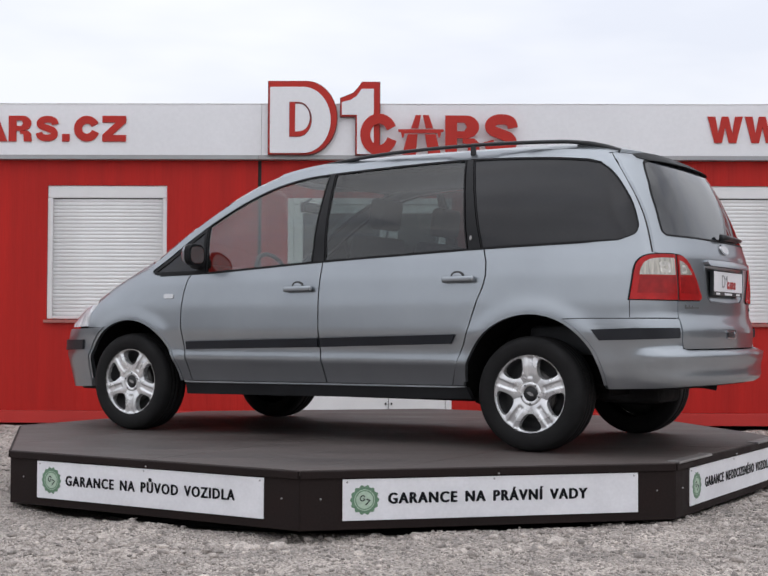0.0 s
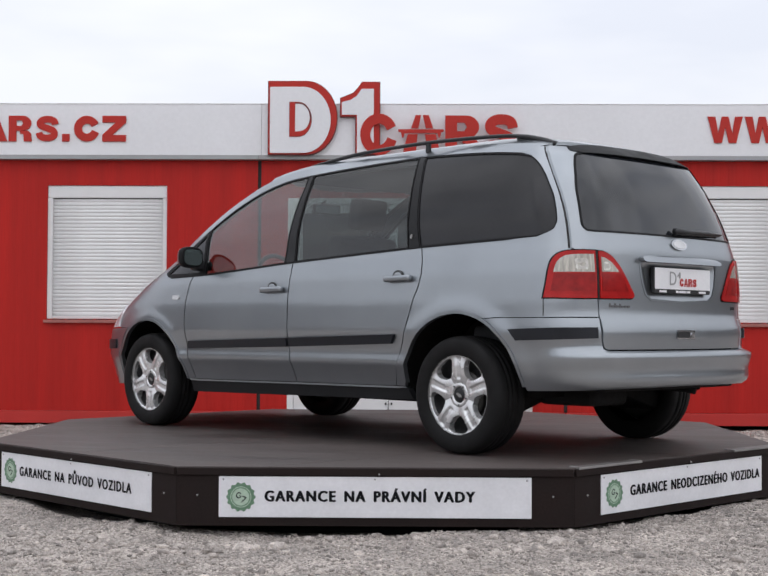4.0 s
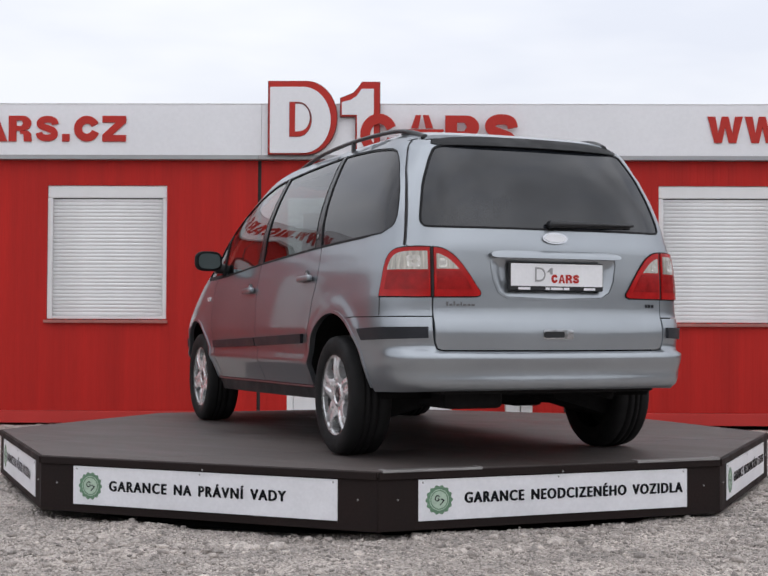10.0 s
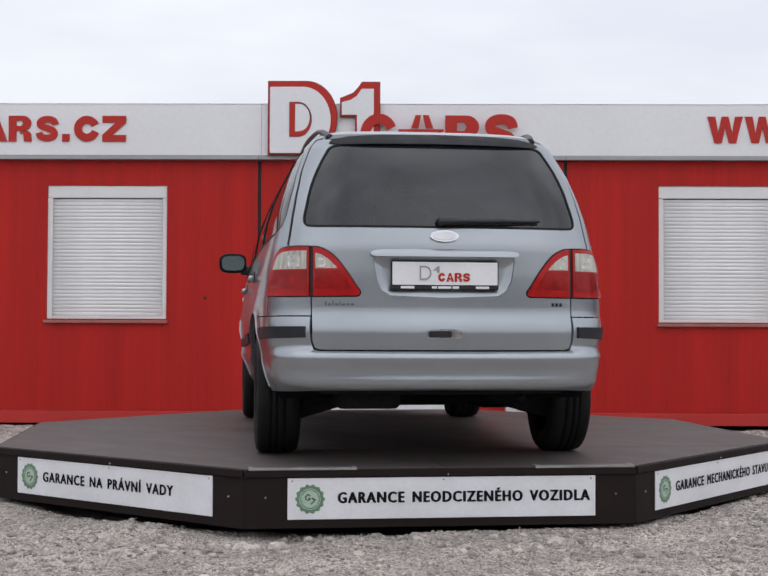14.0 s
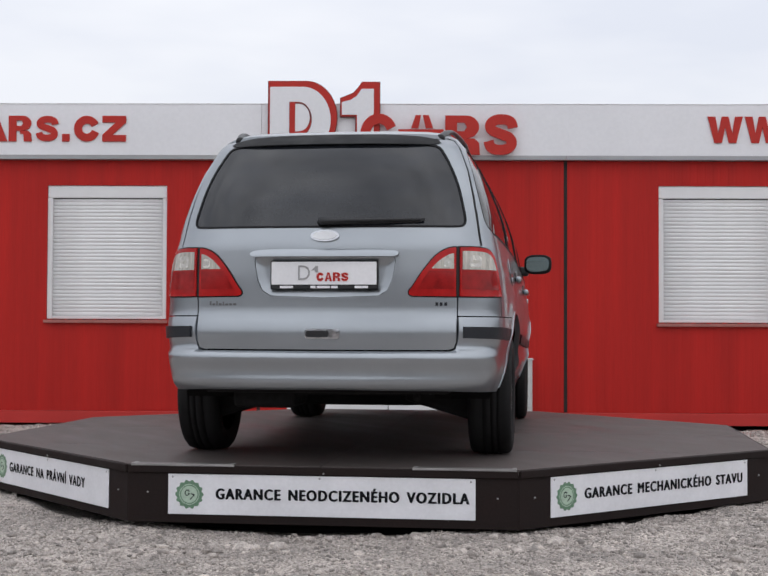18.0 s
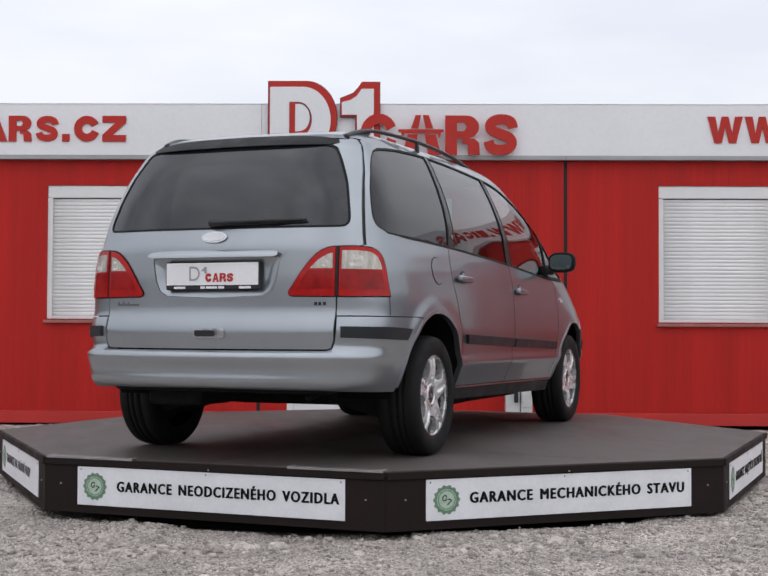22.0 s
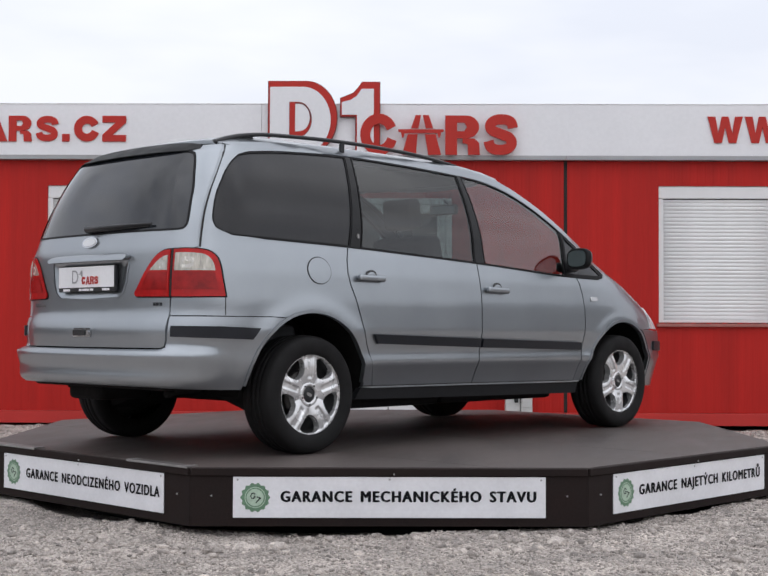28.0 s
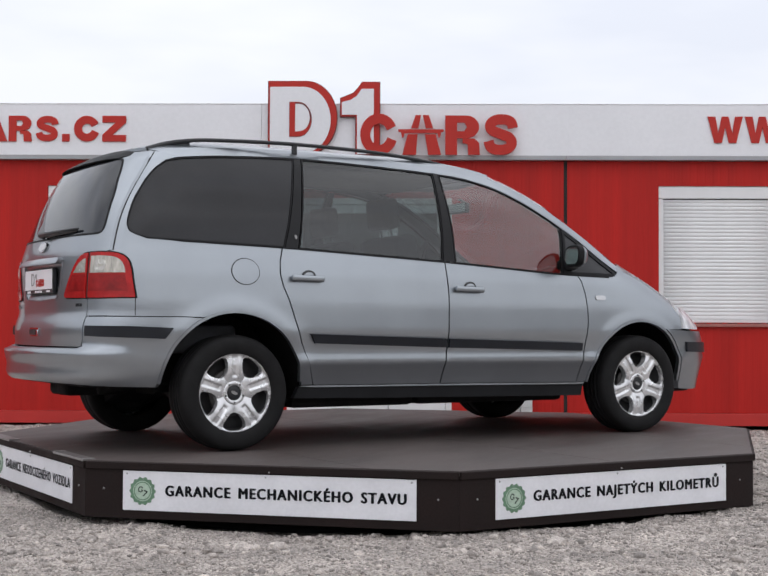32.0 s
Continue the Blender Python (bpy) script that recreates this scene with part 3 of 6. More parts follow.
def shutter_window(x0, x1, z0, z1, number):
    w = thing("window_%d" % number, "window closed by a white roller shutter in a red wall", "window", WALL @ pose(x0, 0, z0), kind="structure")
    W, H = x1 - x0, z1 - z0
    part("window_sill", block(-0.022, W + 0.014, -0.040, 0.03, -0.042, -0.010, 0.004, 1), SILL_SHEET, w, "dusty red window sill")
    part("sill_gap", block(0.0, W, 0.0, 0.05, -0.009, -0.001), JOINT, w)
    part("shutter_box", block(0.0, W, 0.012, 0.09, H - 0.126, H, 0.010, 2), PVC, w)
    part("box_lip", block(0.01, W - 0.01, 0.030, 0.06, H - 0.136, H - 0.127), JOINT, w)
    part("guide_rail", block(0.0, 0.050, 0.014, 0.09, 0.0, H - 0.128, 0.004, 1), PVC, w)
    part("guide_rail", block(W - 0.045, W, 0.014, 0.09, 0.0, H - 0.128, 0.004, 1), PVC, w)
    n = 32
    pitch = (H - 0.130 - 0.030) / n
    rng = random.Random(number)
    prof = [(0.0035, 0.0), (0.000, 0.003), (-0.0022, 0.010), (-0.0026, 0.018), (-0.0022, 0.026), (0.000, pitch - 0.004), (0.0045, pitch - 0.001)]
    verts = [(x, y, z) for x in (0.050, W - 0.045) for y, z in prof]
    m = len(prof)
    me = mesh("slat", verts, [(i, m + i, m + i + 1, i + 1) for i in range(m - 1)] + [tuple(range(m)), tuple(range(2 * m - 1, m - 1, -1))], True)
    for i in range(n):
        # closed slats sit a little unevenly
        piece("slat", me, SHUTTER, w, at=pose(0, 0.034 + rng.uniform(-0.0008, 0.0008), 0.030 + i * pitch, rng.uniform(-1.6, 1.6), 0, 0))
    part("end_bar", block(0.050, W - 0.045, 0.022, 0.05, 0.0, 0.028, 0.003, 1), PVC, w)
    part("shutter_back", block(0.02, W - 0.02, 0.060, 0.09, 0.0, H - 0.13), FASCIA_EDGE, w)


def build_unseen_walls():
    """Unseen plain walls behind and beside the camera, added to darken the car's reflections."""
    tagged(part("unseen_wall_south", block(-30, 30, -24.5, -24, 0, 3.6), DIM_WALL), "unseen plain grey-brown wall added to darken reflections", "wall", kind="structure")
    # heights step with how dark the flanks should mirror each side
    for y0, y1, h in ((-24, -8, 3.4), (-8, 2, 4.0), (2, 40, 5.2)):
        tagged(part("unseen_wall_west", block(-30.5, -30, y0, y1, 0, h), DIM_WALL), "unseen plain grey-brown wall added to darken reflections", "wall", kind="structure")
    for y0, y1, h in ((-24, 2, 3.8), (2, 40, 5.4)):
        tagged(part("unseen_wall_east", block(30, 30.5, y0, y1, 0, h), DIM_WALL), "unseen plain grey-brown wall added to darken reflections", "wall", kind="structure")


def build_building():
    for k in range(-3, 3):
        a, b = JOINT0 + k * PITCH_X, JOINT0 + (k + 1) * PITCH_X
        mod = thing("container_module", "red sheet-clad office container under a white fascia", "building", WALL @ pose(a, 0, 0), "row of office containers")
        x0, x1 = 0.018, PITCH_X - 0.018
        hole = None
        if k == 0:
            hole = (-0.963 - a, 0.680 - a, 0.150, 2.275)
        elif k in (-1, -2, 2):
            hole = (-3.384 - (JOINT0 - PITCH_X), -2.179 - (JOINT0 - PITCH_X), 1.057, 2.399)
        elif k == 1:
            hole = (2.743 - a, 3.948 - a, 1.041, 2.406)
        z0, z1 = 0.140, ROOF_Z
        if hole is None:
            sheets = [(x0, x1, z0, z1)]
        else:
            p, q, r, s = hole
            sheets = [(x0, p, z0, z1), (q, x1, z0, z1), (p, q, s, z1)] + ([(p, q, z0, r)] if r > z0 + 0.05 else [])
        for s in sheets:
            piece("wall_sheet", mesh("wall_sheet", *ribbed(*s)), RED_WALL, mod)
        part("base_rail", block(0.0, PITCH_X - 0.004, -0.016, 0.10, 0.016, 0.138, 0.006, 2), RED_RAIL, mod, "red painted steel base rail")
        part("joint_strip", block(-0.018, 0.018, 0.012, 0.05, 0.146, ROOF_Z), JOINT, mod, "black gap between containers")
        part("back_wall", block(0.02, PITCH_X - 0.02, 5.9, 5.96, 0.02, 3.0), RED_WALL, mod)
        part("roof", block(0.0, PITCH_X - 0.004, 0.06, 5.96, 2.85, 2.95), FASCIA_EDGE, mod)
        part("floor_frame", block(0.01, PITCH_X - 0.014, 0.11, 5.9, 0.03, 0.14), UNDER, mod)
        if k == -1:
            v, f = lathe([(0.0001, -0.007), (0.010, -0.006), (0.016, 0.0)], 12)
            piece("wall_plug", mesh("wall_plug", v, f, True), JOINT, mod, "dark plug in the red wall", at=pose(-1.79 - a, 0, 1.27))
        if k in (-3, 2):
            x = 0.0 if k == -3 else PITCH_X - 0.064
            part("end_wall", block(x, x + 0.06, 0.062, 5.89, 0.15, 2.84), RED_WALL, mod)
        # fascia sheet of this module, flashing under it and cap on top
        part("fascia_sheet", block(0.026, PITCH_X + 0.026 - (0.003 if k == -1 else 0.0003), -0.085, -0.02, 2.697, 3.206), FASCIA, mod, "white fascia sheet")
        part("fascia_cap", block(0.0, PITCH_X - 0.003, -0.090, 0.06, 3.207, 3.215, 0.002, 1), FASCIA, mod)
        part("flashing", block(0.0, PITCH_X - 0.003, -0.088, 0.0, 2.654, 2.696, 0.002, 1), FASCIA_EDGE, mod, "grey metal flashing")
        part("fascia_back", block(0.03, PITCH_X - 0.01, -0.018, 0.0, 2.70, 3.20), FASCIA_EDGE, mod)
    shutter_window(-3.384, -2.179, 1.057, 2.399, 1)
    shutter_window(2.743, 3.948, 1.041, 2.406, 2)
    shutter_window(-3.384 - PITCH_X, -2.179 - PITCH_X, 1.057, 2.399, 3)
    shutter_window(-3.384 + 3 * PITCH_X, -2.179 + 3 * PITCH_X, 1.057, 2.399, 4)
    build_door()
    box = thing("meter_cabinet", "pale grey outdoor electric cabinet with a black socket", "cabinet", WALL @ pose(1.210, 0, 0))
    part("body", block(0.0, 0.136, -0.165, -0.005, 0.03, 0.664, 0.006, 2), CABINET, box)
    part("body", block(0.147, 0.260, -0.172, -0.005, 0.03, 0.664, 0.006, 2), CABINET, box)
    part("seam", block(0.137, 0.146, -0.155, -0.005, 0.24, 0.66), JOINT, box)
    part("door", block(0.010, 0.128, -0.176, -0.166, 0.36, 0.652, 0.003, 1), CABINET, box)
    part("door", block(0.156, 0.250, -0.183, -0.173, 0.20, 0.652, 0.003, 1), CABINET, box)
    part("socket", block(0.080, 0.120, -0.205, -0.167, 0.248, 0.350, 0.010, 2), PLASTIC, box, "black weatherproof socket")
    part("lid", block(-0.008, 0.268, -0.188, -0.002, 0.665, 0.682, 0.003, 1), CABINET, box)


def build_door():
    d = thing("door_1", "white glazed double door in the red wall", "door", WALL @ pose(-0.963, 0, 0.150), kind="structure")
    W, H = 1.643, 2.125
    part("door_frame", block(0, 0.06, -0.012, 0.06, 0, H, 0.004, 1), PVC, d)
    part("door_frame", block(W - 0.06, W, -0.012, 0.06, 0, H, 0.004, 1), PVC, d)
    part("door_frame", block(0.06, W - 0.06, -0.012, 0.06, H - 0.06, H, 0.004, 1), PVC, d)
    green = glass("green_door_glass", (0.30, 0.42, 0.38), 1.6)
    for x0, x1, side in ((0.063, 1.008, 1), (1.016, W - 0.063, -1)):
        leaf = part("door_leaf", block(x0, x1, 0.0, 0.045, 0.004, 0.75, 0.004, 1), PVC, d, "white door leaf")
        part("stile", block(x0, x0 + 0.085, 0.0, 0.045, 0.752, H - 0.065, 0.004, 1), PVC, leaf)
        part("stile", block(x1 - 0.085, x1, 0.0, 0.045, 0.752, H - 0.065, 0.004, 1), PVC, leaf)
        part("top_rail", block(x0 + 0.087, x1 - 0.087, 0.0, 0.045, H - 0.15, H - 0.065, 0.004, 1), PVC, leaf)
        p = part("pane", block(x0 + 0.087, x1 - 0.087, 0.018, 0.026, 0.752, H - 0.152), green, leaf, "greenish glass pane")
        p.visible_shadow = False
        part("bolt", block(x1 - 0.03 if side > 0 else x0 + 0.02, (x1 - 0.03 if side > 0 else x0 + 0.02) + 0.018, -0.012, -0.001, 0.060, 0.082, 0.003, 1), PLASTIC, leaf)
    part("threshold", block(-0.02, W + 0.02, -0.05, 0.05, -0.03, 0.002, 0.003, 1), STEEL, d)
    part("room_behind", block(-0.2, W + 0.2, 1.9, 1.95, 0.0, H), CABINET, d)


# ---------------------------------------------------------------- signs on the fascia
def letter_shape(kind, w, h, t):
    """Block shapes of one sign letter in a box of w by h with bars t wide, as outlines (with holes)."""
    m = t / 2
    if kind == "c":
        return [(stroke(arc(w / 2, h / 2, w / 2 - m, h / 2 - m, 24, 342, 24), t), ())]
    if kind == "z":
        return [([(0, h), (w, h), (w, h - t * 0.9), (w * 0.42, t * 0.85), (w, t * 0.85), (w, 0), (0, 0), (0, t * 0.85), (w * 0.56, h - t * 0.85), (0, h - t * 0.85)], ())]
    if kind == "w":
        return [([(0, h), (w * 0.19, 0), (w * 0.40, 0), (w * 0.5, h * 0.60), (w * 0.60, 0), (w * 0.81, 0), (w, h), (w * 0.78, h), (w * 0.70, h * 0.36), (w * 0.595, h), (w * 0.405, h), (w * 0.30, h * 0.36), (w * 0.22, h)], ())]
    if kind == "s":
        mid = [(0.845, 0.66), (0.80, 0.785), (0.65, 0.855), (0.40, 0.857), (0.235, 0.79), (0.190, 0.69), (0.265, 0.595), (0.50, 0.515), (0.735, 0.430), (0.815, 0.315), (0.76, 0.205), (0.60, 0.145), (0.36, 0.143), (0.205, 0.21), (0.145, 0.345)]
        return [(stroke(spline([(a * w, b * h) for a, b in mid], 4), t * 0.86), ())]
    if kind == "r":
        bowl = [(0, 0), (0, h)] + arc(w * 0.60, h * 0.71, w * 0.38, h * 0.29, 90, -90, 12)[0:] + [(t, h * 0.42), (t, 0)]
        hole = [(t, h * 0.82), (w * 0.55, h * 0.82), (w * 0.63, h * 0.71), (w * 0.55, h * 0.60), (t, h * 0.60)]
        leg = [(w * 0.50, h * 0.415), (w * 0.84, h * 0.415), (w * 0.98, h * 0.30), (w, 0), (w - t, 0), (w - t * 1.05, h * 0.27), (w * 0.50, h * 0.30)]
        return [(bowl, (hole,)), (leg, ())]
    if kind == "a":
        return [([(0, 0), (w * 0.36, h), (w * 0.64, h), (w, 0), (w - t * 1.05, 0), (w * 0.69, h * 0.24), (w * 0.31, h * 0.24), (t * 1.05, 0)], ([(w * 0.38, h * 0.42), (w * 0.62, h * 0.42), (w * 0.5, h * 0.78)],))]
    if kind == "road":
        up = [([(w * 0.281, h * 0.667), (w * 0.381, h), (w * 0.50, h), (w * 0.443, h * 0.667)], ()), ([(w * 0.767, h * 0.667), (w * 0.67, h), (w * 0.54, h), (w * 0.605, h * 0.667)], ())]
        bar = [([(0, h * 0.64), (w, h * 0.64), (w, h * 0.585), (w * 0.94, h * 0.57), (w * 0.92, h * 0.44), (w * 0.88, h * 0.44), (w * 0.86, h * 0.545), (w * 0.14, h * 0.545), (w * 0.12, h * 0.44), (w * 0.08, h * 0.44), (w * 0.06, h * 0.57), (0, h * 0.585)], ())]
        low = [([(w * 0.09, 0), (w * 0.208, h * 0.515), (w * 0.424, h * 0.515), (w * 0.389, 0)], ()), ([(w * 0.943, 0), (w * 0.82, h * 0.515), (w * 0.586, h * 0.515), (w * 0.659, 0)], ())]
        return up + bar + low
    if kind == "dot":
        return [([(0, 0), (w, 0), (w, w), (0, w)], ())]
    return [([(0, 0), (w, 0), (w, h), (0, h)], ())]


def raised(shapes, mat, name, parent, thick=0.03, y=0.0, label=""):
    for i, (o, holes) in enumerate(shapes):
        v, f = plate(o, holes, thick)
        piece(name, mesh(name, v, f), mat, parent, label, at=pose(0, y - 0.0015 * i, 0))


def build_signs():
    y = -0.086
    logo = thing("logo_sign", "large white and red cut-out logo sign on the fascia", "sign", WALL @ pose(-1.150, y, 2.700))

    def half_round(x0, x1, z0, z1, r):
        m = (z0 + z1) / 2
        return [(x0, z0), (x0, z1)] + arc(x1 - r, m, r, (z1 - z0) / 2, 90, -90, 20)

    # half-round white panel, red edge, and a dark plate behind painted as its shade
    raised([(half_round(-0.007, 0.687, -0.008, 0.733, 0.31), ())], DARK_RED, "panel_shade", logo, 0.04, -0.048, "dark red plate imitating the panel edge's shade")
    raised([(half_round(0.0, 0.680, 0.0, 0.728, 0.305), ())], RED_PRINT, "panel_edge", logo, 0.05, -0.055, "red raised panel edge")
    raised([(half_round(0.015, 0.620, 0.010, 0.670, 0.275), ())], FASCIA, "panel_face", logo, 0.012, -0.070)
    # dark ring imitates the shaded sides of the slot
    raised([(half_round(0.208, 0.433, 0.170, 0.519, 0.135), (half_round(0.266, 0.412, 0.224, 0.500, 0.105),))], DARK_RED, "panel_slot", logo, 0.003, -0.0735)
    raised([(half_round(0.213, 0.427, 0.175, 0.513, 0.132), (half_round(0.266, 0.425, 0.224, 0.511, 0.128),))], RED_PRINT, "panel_slot", logo, 0.003, -0.0755)
    # pointed upright panel
    flag = [(0.869, 0.0), (0.869, 0.379), (0.717, 0.379), (0.717, 0.556), (0.764, 0.577), (0.843, 0.607), (0.895, 0.665), (0.932, 0.719), (1.104, 0.719), (1.104, 0.0)]
    # dark plate imitates shade along the flag's edge
    raised([(inset(flag, -0.007), ())], DARK_RED, "panel_shade", logo, 0.04, -0.046)
    raised([(flag, ())], RED_PRINT, "panel_edge", logo, 0.05, -0.050)
    face = [(0.881, 0.002), (0.881, 0.393), (0.730, 0.393), (0.730, 0.520), (0.813, 0.540), (0.876, 0.579), (0.926, 0.652), (1.047, 0.652), (1.047, 0.002)]
    raised([(face, ())], FASCIA, "panel_face", logo, 0.010, -0.064)
    # row of red block shapes
    for kind, x0, x1, z0, z1 in (("c", 0.914, 1.284, -0.010, 0.402), ("road", 1.291, 1.742, -0.007, 0.388), ("r", 1.757, 2.100, -0.006, 0.384), ("s", 2.136, 2.479, -0.013, 0.404)):
        sh = letter_shape(kind, x1 - x0, z1 - z0, 0.098 if kind == "c" else 0.116)
        sh = [([(a + x0, b + z0) for a, b in o], tuple([(a + x0, b + z0) for a, b in q] for q in hs)) for o, hs in sh]
        raised(sh, RED_PRINT, "block_shape", logo, 0.03, -0.078)

    def row(name, label, items, z, h, t):
        x0 = items[0][1]
        sgn = thing(name, label, "sign", WALL @ pose(x0, y, z))
        for kind, a0, a1 in items:
            sh = [([(a + a0 - x0, b) for a, b in o], tuple([(a + a0 - x0, b) for a, b in q] for q in hs)) for o, hs in letter_shape(kind, a1 - a0, h, t)]
            raised(sh, RED_PRINT, "block_shape", sgn, 0.012, -0.014)

    tail = [("a", -4.045, -3.770), ("r", -3.757, -3.525), ("s", -3.486, -3.255), ("dot", -3.221, -3.145), ("c", -3.101, -2.843), ("z", -2.817, -2.580)]
    heads = [("w", 0.0, 0.348), ("w", 0.368, 0.716), ("w", 0.736, 1.084), ("dot", 1.115, 1.191), ("bar", 1.230, 1.470), ("bar", 1.510, 1.630), ("c", 1.670, 1.928)]
    row("fascia_sign", "red raised web address shapes on the white fascia", [(k, -5.990 + a, -5.990 + b) for k, a, b in heads] + tail, 2.828, 0.258, 0.078)
    row("fascia_sign", "red raised web address shapes on the white fascia", [(k, 3.213 + a, 3.213 + b) for k, a, b in heads] + [(k, 3.213 + 5.990 + a, 3.213 + 5.990 + b) for k, a, b in tail], 2.824, 0.263, 0.078)


# ---------------------------------------------------------------- the car's body surface
# half-widths, rear ends and front ends of the level slices through the body, by height
def curve(zs, vs, blur):
    z = np.arange(0.05, 1.90, 0.002)
    v = np.interp(z, zs, vs)
    k = np.exp(-0.5 * (np.arange(-60, 61) * 0.002 / blur) ** 2)
    return z, np.convolve(np.pad(v, 60, mode="edge"), k / k.sum(), "valid")


WIDE = curve([.15, .22, .30, .36, .38, .44, .470, .525, .58, .64, .80, .95, 1.05, 1.10, 1.217, 1.32, 1.438, 1.568, 1.62, 1.65, 1.68, 1.70, 1.72, 1.735, 1.742],
             [.78, .800, .824, .843, .850, .875, .893, .884, .892, .904, .898, .882, .862, .849, .829, .796, .746, .678, .645, .615, .565, .50, .38, .22, .0], 0.0095)
BACK = curve([.15, .25, .30, .36, .50, .56, .650, .695, .730, .76, .90, 1.06, 1.16, 1.30, 1.45, 1.58, 1.613, 1.64, 1.67, 1.70, 1.72, 1.742],
             [-2.10, -2.18, -2.21, -2.235, -2.245, -2.248, -2.252, -2.241, -2.225, -2.224, -2.224, -2.220, -2.19, -2.14, -2.075, -2.0, -1.94, -1.89, -1.80, -1.60, -1.35, -1.0], 0.008)
FORE = curve([.15, .25, .30, .45, .55, .62, .70, .78, .85, .92, 1.0, 1.05, 1.1, 1.25, 1.42, 1.55, 1.62, 1.66, 1.70, 1.72, 1.742],
             [2.285, 2.305, 2.31, 2.318, 2.318, 2.295, 2.24, 2.135, 2.00, 1.875, 1.712, 1.595, 1.492, 1.27, 1.0, .75, .58, .44, .16, -.1, -.5], 0.03)
MID = -0.7
R_ARCH, F_ARCH = (-1.428, 0.338, 0.418), (1.405, 0.315, 0.410)


def girth(x, z):
    k = np.clip((-x - 0.3) / 2, 0, None)
    # the wheel arches swell a little
    swell = 0.0
    for cx, cz, r in (R_ARCH, F_ARCH):
        d = np.maximum(np.hypot(x - cx, z - cz) - r - 0.012, 0.0)
        edge = 0.010 * np.exp(-(d / 0.045) ** 2) if cx < 0 else 0.006 / (1 + np.exp((d - 0.028) / 0.010))
        swell = swell + edge * np.clip((z - 0.27) / 0.10, 0, 1)
    # the crease low on the doors dies out behind the rear wheel
    plain = 0.012 * np.exp(-((z - 0.470) / 0.030) ** 2) * np.clip((-1.50 - x) / 0.20, 0, 1)
    return np.maximum(np.interp(z, *WIDE) - plain, 1e-4) * (1 - 0.07 * k * k) + swell


def form(x, y, z):
    """Below 1 inside the body."""
    x, y, z = (np.asarray(v, float) for v in (x, y, z))
    back, fore = np.maximum(MID - np.interp(z, *BACK), 0.02), np.maximum(np.interp(z, *FORE) - MID, 0.02)
    nose = np.interp(z, [.66, .80, 1.0, 1.12], [11, 12, 13, 13])
    u = np.where(x < MID, np.clip((MID - x) / back, 0, 3) ** 17, np.clip((x - MID) / fore, 0, 3) ** nose)
    q = np.where(x < MID, 2.5, 2.6)
    return u + np.clip(np.abs(y) / girth(x, z), 0, 50) ** q


def flank(x, z):
    x, z = np.asarray(x, float), np.asarray(z, float)
    u = form(x, np.zeros_like(x), z)
    return girth(x, z) * np.clip(1 - u, 0, 1) ** (1 / np.where(x < MID, 2.5, 2.6))


def cast(ox, oy, dx, dy, z):
    """Where level rays from inside leave the body."""
    lo, hi = np.zeros_like(z), np.full_like(z, 3.2)
    for _ in range(36):
        m = (lo + hi) / 2
        ins = form(ox + dx * m, oy + dy * m, z) < 1
        lo, hi = np.where(ins, m, lo), np.where(ins, hi, m)
    return ox + dx * lo, oy + dy * lo


PIVOT = -1.2


def map_side(p, off, s):
    y = flank(p[:, 0], p[:, 1]) + off
    return np.stack([p[:, 0], s * y, p[:, 1]], -1)


def map_rear(p, off, s):
    x, y = cast(np.full(len(p), MID), p[:, 0], -np.ones(len(p)), np.zeros(len(p)), p[:, 1])
    return np.stack([x - off, y, p[:, 1]], -1)


def map_wrap(p, off, s):
    a = p[:, 0] / 0.9
    dx, dy = -np.sin(a), np.cos(a)
    x, y = cast(np.full(len(p), PIVOT), np.zeros(len(p)), dx, dy, p[:, 1])
    return np.stack([x + dx * off, (y + dy * off) * s, p[:, 1]], -1)


def map_nose(p, off, s):
    a = p[:, 0] / 0.9
    dx, dy = np.sin(a), np.cos(a)
    x, y = cast(np.full(len(p), 1.1), np.zeros(len(p)), dx, dy, p[:, 1])
    return np.stack([x + dx * off, (y + dy * off) * s, p[:, 1]], -1)


def map_top(p, off, s):
    lo, hi = np.full(len(p), 0.60), np.full(len(p), 1.76)
    for _ in range(36):
        m = (lo + hi) / 2
        ins = form(p[:, 0], p[:, 1], m) < 1
        lo, hi = np.where(ins, m, lo), np.where(ins, hi, m)
    return np.stack([p[:, 0], p[:, 1] * s, lo + off], -1)


MAPS = {"side": map_side, "rear": map_rear, "wrap": map_wrap, "nose": map_nose, "top": map_top}


def wrap_at_side(x, z):
    return (0.9 * math.atan2(-(x - PIVOT), float(flank(x, z))), z)


def wrap_at_rear(y, z):
    x = float(map_rear(np.array([(y, z)]), 0.0, 1)[0, 0])
    return (0.9 * math.atan2(-(x - PIVOT), y), z)


def nose_at_side(x, z):
    return (0.9 * math.atan2(x - 1.1, float(flank(x, z))), z)


